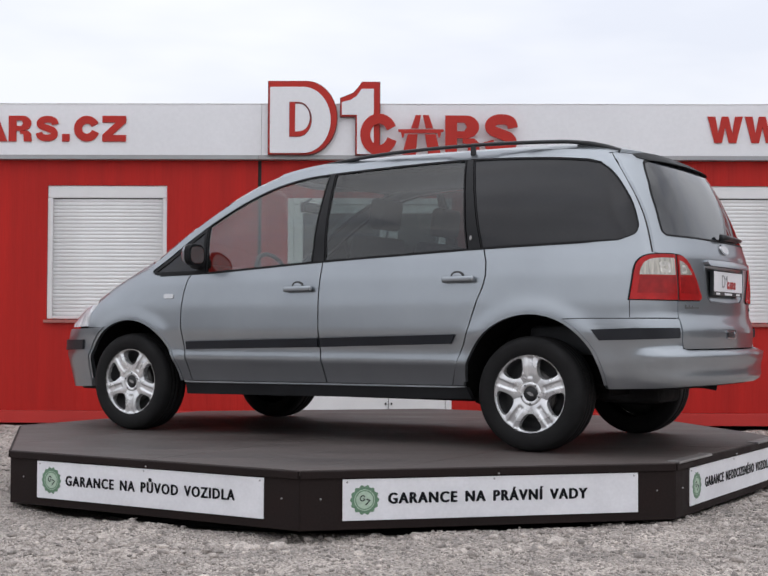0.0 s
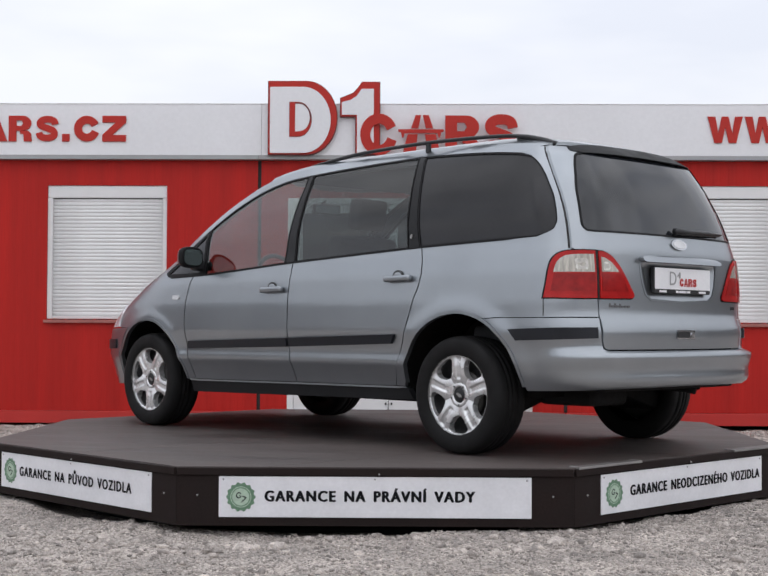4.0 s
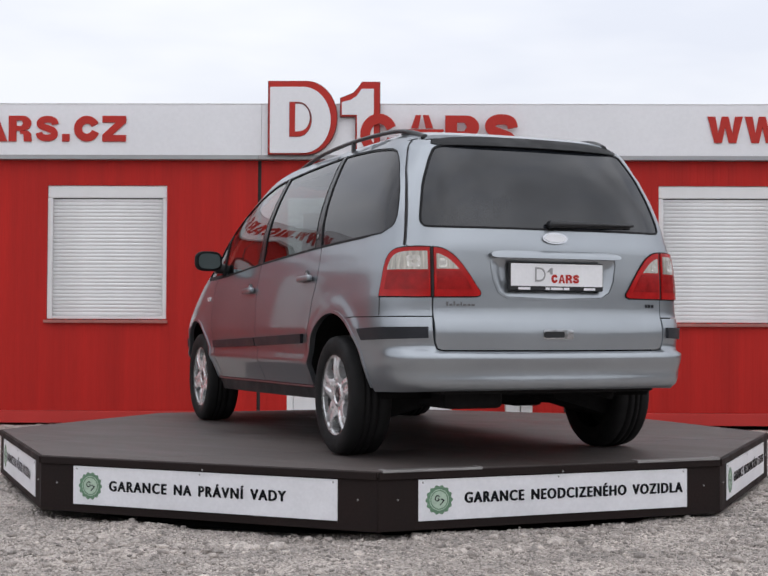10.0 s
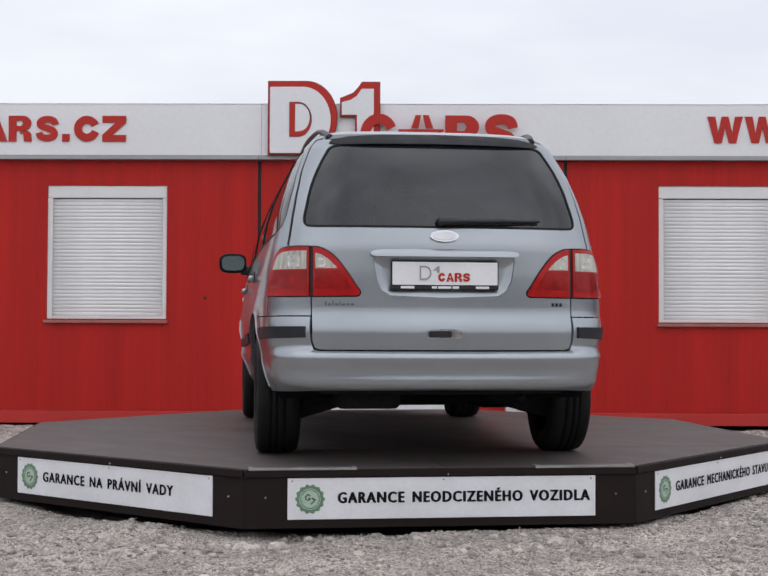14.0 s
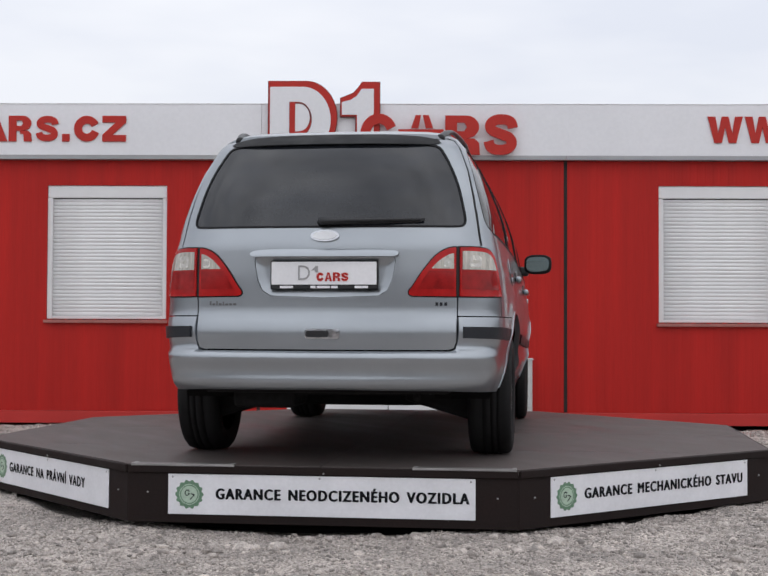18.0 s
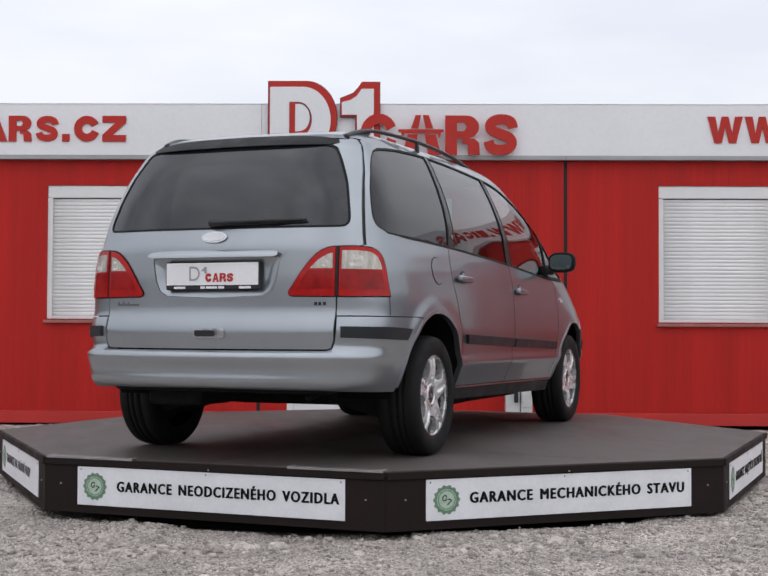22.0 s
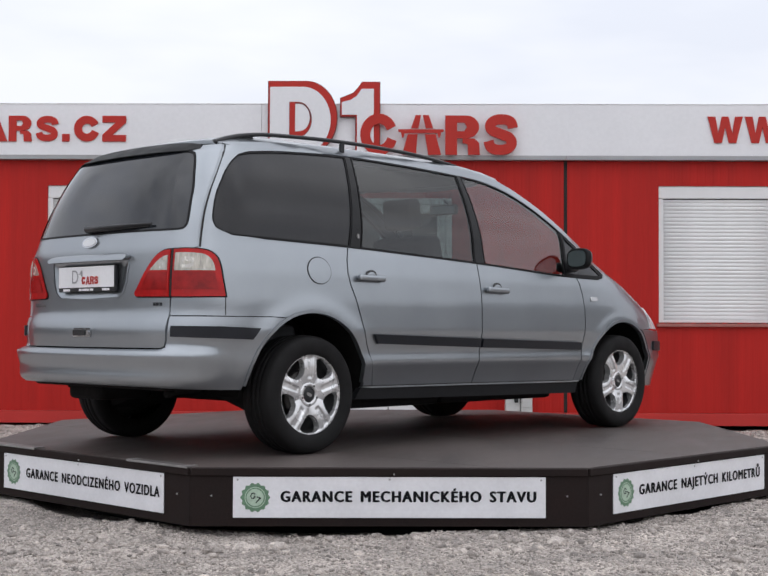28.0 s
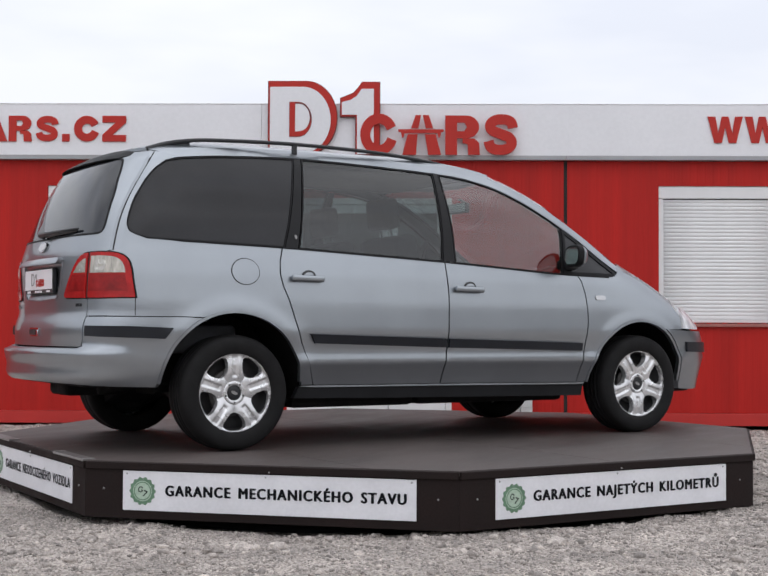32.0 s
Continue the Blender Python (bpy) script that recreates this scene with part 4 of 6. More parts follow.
def panel(name, how, poly, mat, parent, holes=(), off=0.0, depth=0.018, s=1, step=0.05, edge=0.03, label="", smooth_poly=False):
    """A pressed panel on the body surface: bent outline, turned-in edges."""
    v, f, loops = fill(poly, holes, step, edge)
    go = MAPS[how]
    o = off(v) if callable(off) else off
    P = go(v, o, s)
    tri = P[f]
    n = np.cross(tri[:, 1] - tri[:, 0], tri[:, 2] - tri[:, 0])
    c = tri.mean(1)
    out = c - np.array((np.clip(c[:, 0], -1.2, 1.1), 0 * c[:, 1], np.full(len(c), 0.75))[0:3]).T
    flip = (n * out).sum(1) < 0
    f = np.where(flip[:, None], f[:, ::-1], f)
    verts, faces = [tuple(p) for p in P], [tuple(t) for t in f]
    flags = [True] * len(faces)
    for lp in loops:
        q = np.array(lp)
        oo = off(q) if callable(off) else off
        a, b = go(q, oo, s), go(q, oo - depth, s)
        st, m = len(verts), len(lp)
        verts += [tuple(p) for p in a] + [tuple(p) for p in b]
        for j in range(m):
            k = (j + 1) % m
            faces.append((st + j, st + k, st + m + k, st + m + j))
            flags.append(False)
    return piece(name, mesh(name, verts, faces, flags), mat, parent, label)


def inset(poly, d):
    """The outline moved inwards by d."""
    p = np.array(poly, float)
    area = sum(p[i - 1][0] * p[i][1] - p[i][0] * p[i - 1][1] for i in range(len(p)))
    sgn = 1 if area > 0 else -1
    out = []
    for i in range(len(p)):
        a, b, c = p[i - 1], p[i], p[(i + 1) % len(p)]
        d0, d1 = (b - a) / max(1e-9, np.linalg.norm(b - a)), (c - b) / max(1e-9, np.linalg.norm(c - b))
        n0, n1 = np.array((-d0[1], d0[0])) * sgn, np.array((-d1[1], d1[0])) * sgn
        m = n0 + n1
        m = m * 2 / max(0.5, m @ m)
        out.append(tuple(b + m * d))
    return out


def arch(cx, cz, r, a0, a1, n=22):
    return [(cx + r * math.cos(radians(a0 + (a1 - a0) * i / n)), cz + r * math.sin(radians(a0 + (a1 - a0) * i / n))) for i in range(n + 1)]


ROOF_LINE = [(-1.67, 1.588), (-1.40, 1.614), (-0.95, 1.630), (-0.46, 1.619), (0.04, 1.593), (0.27, 1.560), (0.50, 1.487), (0.80, 1.328), (1.22, 1.051), (1.245, 1.030)]
CANT_TOP = [(-1.80, 1.628), (-1.40, 1.664), (-0.95, 1.682), (-0.46, 1.670), (0.04, 1.645), (0.30, 1.611), (0.54, 1.534), (0.84, 1.376), (1.26, 1.092), (1.31, 1.040)]
ROOF_S, CANT_S = spline(ROOF_LINE, 6), spline(CANT_TOP, 6)
HATCH = [(-1.795, 1.617), (-1.886, 1.494), (-1.974, 1.355), (-2.035, 1.221), (-2.078, 1.064)]
QUARTER_BACK = spline([(-1.955, 1.146), (-1.984, 1.162), (-1.994, 1.190), (-1.992, 1.225), (-1.955, 1.325), (-1.902, 1.410), (-1.857, 1.470), (-1.802, 1.525), (-1.74, 1.568)], 3)


BONNET_EDGE = spline([(1.275, 1.046), (1.42, 1.000), (1.60, 0.918), (1.74, 0.832)], 6)


def roof_z(x):
    return float(np.interp(x, [p[0] for p in ROOF_S], [p[1] for p in ROOF_S]))


def belt_z(x):
    return float(np.interp(x, [-1.95, -1.12, -0.04, 0.79, 1.16], [1.137, 1.112, 1.060, 1.007, 1.000]))


def build_wheel(car, x, s):
    w = thing("wheel", "", "", pose(x, s * 0.775, 0.3125))
    w.parent = car
    sg = s
    prof = [(0.205, 0.085), (0.214, 0.094), (0.235, 0.100), (0.265, 0.104), (0.290, 0.098), (0.303, 0.088), (0.309, 0.070), (0.3115, 0.045), (0.3118, 0.036), (0.304, 0.034), (0.304, 0.026), (0.3122, 0.024),
            (0.3125, 0.004), (0.304, 0.003), (0.304, -0.005), (0.3125, -0.006), (0.3118, -0.036), (0.304, -0.038), (0.304, -0.046), (0.3110, -0.048), (0.306, -0.100), (0.292, -0.115), (0.25, -0.124), (0.205, -0.105)]
    v, f = lathe([(r, h * sg) for r, h in prof], 56)
    me = mesh("tyre", v, f, True)
    piece("tyre", me, RUBBER, w, "worn black rubber tyre")
    v, f = lathe([(r, h * sg) for r, h in [(0.206, 0.088), (0.219, 0.091), (0.2205, 0.087), (0.217, 0.080), (0.208, 0.068), (0.204, 0.060)]], 56)
    piece("rim", mesh("rim", v, f, True), ALLOY, w, "silver five-spoke alloy rim")
    v, f = lathe([(0.0001, -0.010 * sg), (0.12, -0.010 * sg), (0.188, -0.02 * sg), (0.196, 0.03 * sg), (0.2045, 0.061 * sg)], 48)
    piece("barrel", mesh("barrel", v, f, True), DARK_ALLOY, w)
    v, f = lathe([(0.0001, 0.03 * sg), (0.125, 0.03 * sg), (0.13, 0.022 * sg), (0.13, 0.012 * sg)], 32)
    piece("brake_disc", mesh("brake_disc", v, f, True), DISC_IRON, w)
    # five broad cast spokes, each with a sunk middle, rounded openings between them
    first = 90 if x < 0 else 270
    edge = [(0.106, 36), (0.108, 29), (0.117, 23), (0.138, 17.5), (0.165, 14.8), (0.185, 14.8), (0.196, 17), (0.2015, 22), (0.203, 29), (0.203, 36)]
    half = [(0.058, 0), (0.058, 18), (0.058, 36), (0.085, 36)] + edge + [(0.2105, 36), (0.2105, 27), (0.2105, 18), (0.2105, 9)]
    flat = [(r * math.sin(radians(d)), r * math.cos(radians(d))) for r, d in half] + [(0.0, 0.2105)] + [(-r * math.sin(radians(d)), r * math.cos(radians(d))) for r, d in half[:0:-1]]
    v2, f2, loops = fill(flat, (), 0.0055, 0.008)

    def relief(p):
        r, c = np.hypot(p[:, 0], p[:, 1]), np.abs(p[:, 0])
        y = np.interp(r, [0.05, 0.075, 0.11, 0.15, 0.18, 0.20, 0.212], [0.070, 0.076, 0.085, 0.0885, 0.0855, 0.0815, 0.085])
        # rounded flanks and a shallow trough along the middle
        y = y - 5.0 * np.clip(c - 0.012, 0, None) ** 2 * np.clip((0.205 - r) / 0.02, 0, 1)
        t = np.clip((0.020 + 0.03 * (r - 0.14) - c) / 0.009, 0, 1)
        return y - 0.0085 * t * t * (3 - 2 * t) * np.clip((r - 0.082) / 0.012, 0, 1) * np.clip((0.205 - r) / 0.014, 0, 1)
    deep = np.array([q for q in loops[0]])
    top, low = relief(v2), relief(deep)
    for k in range(5):
        a = radians(first + 72 * k)
        put = lambda p, y: [(math.cos(a) * q[1] + math.sin(a) * q[0], h * sg, math.sin(a) * q[1] - math.cos(a) * q[0]) for q, h in zip(p, y)]
        verts = put(v2, top) + put(deep, low) + put(deep, low - 0.040)
        n0, m = len(v2), len(deep)
        faces = [tuple(t) for t in f2] + [(n0 + j, n0 + (j + 1) % m, n0 + m + (j + 1) % m, n0 + m + j) for j in range(m)]
        me = mesh("spoke", verts, faces, [True] * len(f2) + [False] * m)
        bm = bmesh.new()
        bm.from_mesh(me)
        bmesh.ops.recalc_face_normals(bm, faces=bm.faces)
        bm.to_mesh(me)
        bm.free()
        piece("spoke", me, ALLOY, w)
    v, f = lathe([(0.064, 0.050 * sg), (0.064, 0.072 * sg), (0.060, 0.0760 * sg), (0.044, 0.0775 * sg), (0.041, 0.070 * sg)], 32)
    piece("hub", mesh("hub", v, f, True), ALLOY, w)
    v, f = lathe([(0.0425, 0.066 * sg), (0.040, 0.0715 * sg), (0.022, 0.0745 * sg), (0.0001, 0.075 * sg)], 24)
    piece("hub_cap", mesh("hub_cap", v, f, True), PLASTIC, w, "dark oval-marked hub cap")
    v, f = plate(oval(0, 0, 0.020, 0.009, 18), (), 0.001)
    piece("hub_mark", mesh("hub_mark", v, f), STEEL, w, at=pose(0, 0.0755 * sg, 0, 0, 25, 0 if sg < 0 else 180))
    for k in range(5):
        a = radians(first + 36 + 72 * k)
        v, f = lathe([(0.0001, 0.0785 * sg), (0.006, 0.0782 * sg), (0.0065, 0.072 * sg)], 8)
        piece("wheel_bolt", mesh("wheel_bolt", v, f), DARK_ALLOY, w, at=pose(0.053 * math.cos(a), 0, 0.053 * math.sin(a)))


def build_seat(car, x, y, name="seat", turn=0):
    root = pose(x, y, 0)
    seat = part(name, block(-0.27, 0.25, -0.25, 0.25, 0.52, 0.68, 0.05, 3), SEAT, car, "grey cloth car seat", root, True)
    bm = block(-0.07, 0.07, -0.24, 0.24, 0.0, 0.62, 0.05, 3)
    back = part("backrest", bm, SEAT, seat, "", pose(-0.24, 0, 0.62, 0, -14, 0), True)
    bm = block(-0.05, 0.05, -0.13, 0.13, 0.0, 0.19, 0.04, 3)
    part("headrest", bm, SEAT, seat, "", pose(-0.405, 0, 1.265, 0, -8, 0), True)
    for k in (-0.06, 0.06):
        v, f = tube([(-0.385, k, 1.22), (-0.40, k, 1.29)], 0.007, 6)
        piece("headrest_post", mesh("headrest_post", v, f), CHROME, seat)


def build_car():
    car = thing("car", "silver-blue metallic people carrier with black roof rails parked on the turntable", "car")
    rear_door = [(-1.128, 1.098), (-1.148, 1.03), (-1.153, 0.955), (-1.138, 0.89), (-1.108, 0.82), (-1.03, 0.58), (-0.930, 0.346), (-0.098, 0.341), (-0.092, 0.450), (-0.080, 0.578), (-0.072, 0.865), (-0.082, 1.050)]
    front_door = [(-0.074, 1.049), (-0.064, 0.865), (-0.072, 0.578), (-0.084, 0.450), (-0.090, 0.341), (0.923, 0.331), (0.938, 0.485), (0.966, 0.698), (0.965, 0.78), (0.952, 0.882), (0.928, 0.960), (0.905, 0.992), (0.790, 0.995)]
    for s in (1, -1):
        # doors with handles and rubbing strips
        d = panel("rear_door", "side", rear_door, PAINT, car, s=s, step=0.02, edge=0.02, label="silver-blue rear door with black strip")
        strip = [(-0.985, 0.629), (-0.955, 0.577), (-0.092, 0.551), (-0.092, 0.603)]
        panel("rubbing_strip", "side", strip, SATIN_DARK, d, off=0.018, depth=0.02, step=0.025, s=s, label="black rubbing strip")
        grip(d, -1.00, 0.943, s)
        d = panel("front_door", "side", front_door, PAINT, car, s=s, step=0.02, edge=0.02, label="silver-blue front door with black strip")
        strip = [(-0.070, 0.602), (-0.072, 0.550), (0.922, 0.527), (0.922, 0.575)]
        panel("rubbing_strip", "side", strip, SATIN_DARK, d, off=0.018, depth=0.02, step=0.025, s=s, label="black rubbing strip")
        grip(d, 0.070, 0.902, s)
        # sill
        panel("sill", "side", [(-1.018, 0.336), (-1.040, 0.272), (-0.4, 0.262), (0.4, 0.252), (0.990, 0.245), (0.985, 0.320), (0.925, 0.316), (-0.098, 0.326), (-0.94, 0.331)], SILL, car, off=-0.004, depth=0.04, s=s, label="dark lower sill")
        panel("sill_edge", "side", [(-1.012, 0.342), (-1.016, 0.338), (-0.94, 0.333), (-0.098, 0.328), (0.925, 0.318), (0.984, 0.321), (0.984, 0.330), (0.92, 0.327), (-0.098, 0.337), (-0.94, 0.342)], PAINT, car, off=lambda p: 0.001 + 0.006 * np.clip((0.343 - p[:, 1] - 0.005 * p[:, 0]) / 0.018, 0, 1), depth=0.03, step=0.01, s=s)
        # front wing
        a0 = math.degrees(math.asin((0.333 - F_ARCH[1]) / F_ARCH[2]))
        wing = [(0.929, 0.331)] + [(0.946, 0.485), (0.974, 0.698), (0.973, 0.78), (0.960, 0.882), (0.936, 0.962), (0.912, 0.996), (1.20, 0.992), (1.245, 1.010), *[(x, z - 0.002) for x, z in BONNET_EDGE], (1.80, 0.75), (1.80, 0.662), (1.622, 0.662)] + arch(*F_ARCH, 58.8, 180 - a0, 20)
        w = panel("front_wing", "side", wing, PAINT, car, s=s, step=0.022, edge=0.02, label="silver-blue front wing")
        panel("side_indicator", "side", rounded(1.035, 1.115, 0.845, 0.873, 0.012), BADGE, w, off=0.006, depth=0.006, s=s, edge=0.01, label="clear side indicator")
        panel("arch_lip", "side", arch(*F_ARCH, 2, 178, 24) + arch(F_ARCH[0], F_ARCH[1], F_ARCH[2] - 0.016, 178, 2, 24), PAINT, w, off=0.006, depth=0.03, s=s)
        # rear quarter with the pillar behind the side window
        b0 = math.degrees(math.asin((0.347 - R_ARCH[1]) / R_ARCH[2]))
        b1 = math.degrees(math.acos((-1.608 - R_ARCH[0]) / R_ARCH[2]))
        q = [(-0.938, 0.347), (-1.038, 0.58), (-1.116, 0.82), (-1.146, 0.89), (-1.161, 0.955), (-1.156, 1.03), (-1.136, 1.098)]
        q += [(-1.30, 1.105), (-1.50, 1.111), (-1.75, 1.120), (-1.90, 1.126)] + QUARTER_BACK + [(-1.67, 1.588), (-1.735, 1.612)]
        qq = [wrap_at_side(*p) for p in q] + [wrap_at_side(x + 0.012, z) for x, z in spline(HATCH, 4)]
        qq += [wrap_at_rear(0.70, 1.05), wrap_at_rear(0.643, 1.045), wrap_at_rear(0.643, 0.9), wrap_at_rear(0.643, 0.80), wrap_at_rear(0.642, 0.722)]
        qq += [wrap_at_side(-2.1, 0.722), wrap_at_side(-1.9, 0.720), wrap_at_side(-1.70, 0.720)]
        qq += [wrap_at_side(*p) for p in arch(*R_ARCH, b1, b0, 20)]
        hatch = spline(HATCH, 4)
        lip = np.array([wrap_at_side(*p) for p in spline(HATCH, 12)])

        def tuck(p):
            d = np.sqrt(((p[:, None, :] - lip[None]) ** 2).sum(-1)).min(1)
            return -0.007 * np.clip(1 - d / 0.035, 0, 1)
        quarter = panel("rear_quarter", "wrap", qq, PAINT, car, off=tuck, s=s, step=0.022, edge=0.02, label="silver-blue rear quarter panel")
        panel("arch_lip", "side", arch(*R_ARCH, 4, 176, 24) + arch(R_ARCH[0], R_ARCH[1], R_ARCH[2] - 0.016, 176, 4, 24), PAINT, quarter, off=0.006, depth=0.03, s=s)
        panel("panel_seam", "side", [(-1.974, 0.724), (-1.978, 0.724), (-1.976, 0.814), (-1.972, 0.814)], JOINT, quarter, off=0.0015, depth=0.001, s=s, edge=0.02, step=0.02)
        gap = [wrap_at_side(x + 0.016, z) for x, z in hatch] + [wrap_at_side(x - 0.003, z) for x, z in hatch[::-1]]
        panel("tailgate_seal", "wrap", gap, JOINT, car, off=-0.009, depth=0.002, s=s, edge=0.03, step=0.03, label="black tailgate seal")
        if s < 0:
            ring = oval(-1.362, 0.965, 0.0835, 0.0735)
            panel("fuel_flap_gap", "side", ring, JOINT, quarter, [oval(-1.362, 0.965, 0.0795, 0.0695)], off=0.0016, depth=0.001, s=s, edge=0.02, step=0.02)
            panel("fuel_flap", "side", oval(-1.362, 0.965, 0.079, 0.069), PAINT, quarter, off=0.004, depth=0.004, s=s, label="round fuel filler flap")
        # roof side rail and windscreen pillar
        cant = ROOF_S + CANT_S[::-1]
        panel("roof_pillar", "side", cant, PAINT, car, s=s, depth=0.05, label="silver-blue roof side and windscreen pillar")
        # side windows
        top = lambda a, b, n=6: [(a + (b - a) * i / n, roof_z(a + (b - a) * i / n) - 0.004) for i in range(n + 1)]
        bot = lambda a, b, n=6: [(a + (b - a) * i / n, belt_z(a + (b - a) * i / n) - 0.008) for i in range(n + 1)]
        quart = top(-1.66, -0.965, 8) + [(-1.04, 1.36)] + bot(-1.115, -1.90, 6) + QUARTER_BACK
        window(car, "rear_side_window", quart, REAR_TINT, s, "dark tinted rear side window")
        window(car, "rear_door_window", top(-0.915, -0.040, 8) + [(-0.062, 1.32)] + bot(-0.088, -1.030, 8) + [(-0.975, 1.36)], TINT, s, "dark tinted rear door window")
        window(car, "front_door_window", top(0.000, 0.800, 10) + [(0.835, 1.300), (0.815, 1.16)] + bot(0.795, 0.000, 8), CLEAR, s, "clear front door window")
        panel("door_pillar", "side", top(-0.033, -0.004, 2) + [(-0.004, 1.055), (-0.082, 1.058)], PILLAR, car, off=-0.001, s=s, label="black door pillar")
        panel("rear_pillar", "side", top(-0.960, -0.920, 2) + [(-0.982, 1.36), (-1.036, 1.100), (-1.110, 1.104), (-1.035, 1.36)], PILLAR, car, off=-0.001, s=s, label="black pillar between rear windows")
        panel("pillar_badge", "side", oval(-1.045, 1.165, 0.007, 0.013, 14), STEEL, car, off=0.005, depth=0.006, s=s, edge=0.01, step=0.02)
        window(car, "quarter_light", [(0.845, 1.294), (0.822, 1.16), (0.803, 1.000), (0.94, 0.996), (1.18, 0.994), (1.225, 0.998), (1.238, 1.022)], REAR_TINT, s, "small black-framed front quarter light", 0.02)
        # belt seal
        seal = [(x, belt_z(x) - 0.006) for x in np.linspace(-1.86, 1.17, 14)] + [(x, belt_z(x) - 0.014) for x in np.linspace(1.17, -1.70, 14)]
        panel("belt_seal", "side", seal, GASKET, car, off=0.003, s=s, depth=0.01, label="black window seal")
        # tail lamps
        tail_lamp(car, s)
        build_mirror(car, s)
        rail(car, s)
        # arch linings
        for name, (cx, cz, r) in (("rear", R_ARCH), ("front", F_ARCH)):
            v, f = [], []
            pts = arch(cx, cz, r - 0.004, -4, 184, 26)
            v += [(p[0], s * 0.50, p[1]) for p in pts] + [(p[0], s * (float(flank(*p)) - 0.022), p[1]) for p in pts]
            m = len(pts)
            f = [(i, i + 1, m + i + 1, m + i) for i in range(m - 1)] + [tuple(range(m))]
            piece("arch_lining", mesh("arch_lining", v, f), LINING, car)
        for x in (-1.4175, 1.4175):
            build_wheel(car, x, s)
        # dark inner skin behind the panel gaps
        low = [(-2.05, 0.40), (-1.86, 0.36)] + arch(R_ARCH[0], R_ARCH[1], R_ARCH[2] + 0.02, 176, 4, 16) + [(-1.0, 0.285), (0.97, 0.275)] + arch(F_ARCH[0], F_ARCH[1], F_ARCH[2] + 0.02, 176, 4, 16) + [(1.9, 0.36), (1.9, 0.62), (1.75, 0.74), (1.2, 0.97), (0.8, 0.985), (-0.04, 1.04), (-1.12, 1.09), (-1.9, 1.10), (-2.05, 1.0)]
        panel("inner_skin", "side", low, UNDER, car, off=-0.030, depth=0.001, s=s, step=0.09)
    # bumper: one wrapped moulding with a ledge
    def swell(p):
        a = p[:, 0] / 0.9 / (math.pi / 2)
        a = np.where(a > 1, 2 - a, a)
        ease = lambda v: v * v * (3 - 2 * v)
        t = ease(np.clip((a - 0.45) / 0.19, 0, 1))
        z = p[:, 1]
        lower = ease(np.clip((z - 0.325) / 0.070, 0, 1))
        upper = ease(np.clip((0.563 - z) / 0.030, 0, 1))
        hip = 1 - 0.15 * np.exp(-((z - 0.455) / 0.042) ** 2)
        return 0.001 + (0.066 + 0.016 * ease(np.clip((a - 0.6) / 0.3, 0, 1))) * t * lower * upper * hip
    b1 = math.degrees(math.acos((-1.617 - R_ARCH[0]) / R_ARCH[2]))
    right = [wrap_at_side(*p) for p in arch(*R_ARCH, 176, b1, 14)] + [wrap_at_side(-1.70, 0.7155), wrap_at_side(-1.9, 0.7155), wrap_at_side(-2.1, 0.716), wrap_at_rear(0.643, 0.716), wrap_at_rear(0.642, 0.60), wrap_at_rear(0.630, 0.562), wrap_at_rear(0.60, 0.552)]
    full = math.pi * 0.9
    poly = right + [wrap_at_rear(0.3, 0.551), wrap_at_rear(0.0, 0.551), (full - wrap_at_rear(0.3, 0.551)[0], 0.551)] + [(full - a, z) for a, z in right[::-1]]
    low = [wrap_at_side(-1.85, 0.348), wrap_at_side(-2.05, 0.354), wrap_at_rear(0.55, 0.364), wrap_at_rear(0.0, 0.368)]
    poly += [(full - a, z) for a, z in low[:-1]] + low[::-1]
    bumper = panel("rear_bumper", "wrap", poly, PAINT, car, off=swell, depth=0.05, step=0.022, edge=0.02, label="silver-blue rear bumper")
    for s in (1, -1):
        p = [wrap_at_side(-1.772, 0.659), wrap_at_side(-1.815, 0.602), wrap_at_side(-2.0, 0.608), wrap_at_rear(0.665, 0.616), wrap_at_rear(0.665, 0.670), wrap_at_side(-2.0, 0.668)]
        panel("bumper_strip", "wrap", p, SATIN_DARK, bumper, off=lambda q: swell(q) + 0.013, depth=0.015, s=s, edge=0.02, label="black bumper strip")
    # tailgate
    build_tailgate(car)
    # roof, screen, bonnet and nose
    edge = [(x, float(flank(x, z)) - 0.001) for x, z in CANT_S if x < 0.40]
    header = [(0.48, 0.46), (0.56, 0.28), (0.59, 0.0), (0.56, -0.28), (0.48, -0.46)]
    roof = [(-1.80, 0.52), (-1.86, 0.3), (-1.878, 0.0), (-1.86, -0.3), (-1.80, -0.52)][::-1] + edge + header + [(x, -y) for x, y in edge[::-1]]
    panel("roof", "top", roof, PAINT, car, step=0.035, edge=0.02, label="silver-blue roof panel")
    lower = [(x, float(flank(x, z)) - 0.002) for x, z in CANT_S if edge[-1][0] - 1e-6 < x < 1.26]
    cowl = [(1.42, 0.60), (1.56, 0.35), (1.60, 0.0), (1.56, -0.35), (1.42, -0.60)]
    panel("windscreen", "top", lower + cowl + [(x, -y) for x, y in lower[::-1]] + [(0.485, -0.46), (0.565, -0.28), (0.595, 0.0), (0.565, 0.28), (0.485, 0.46)], CLEAR, car, off=-0.004, depth=0.004, step=0.09, label="clear windscreen")
    wing = [(x, float(flank(x, z)) - 0.004) for x, z in BONNET_EDGE]
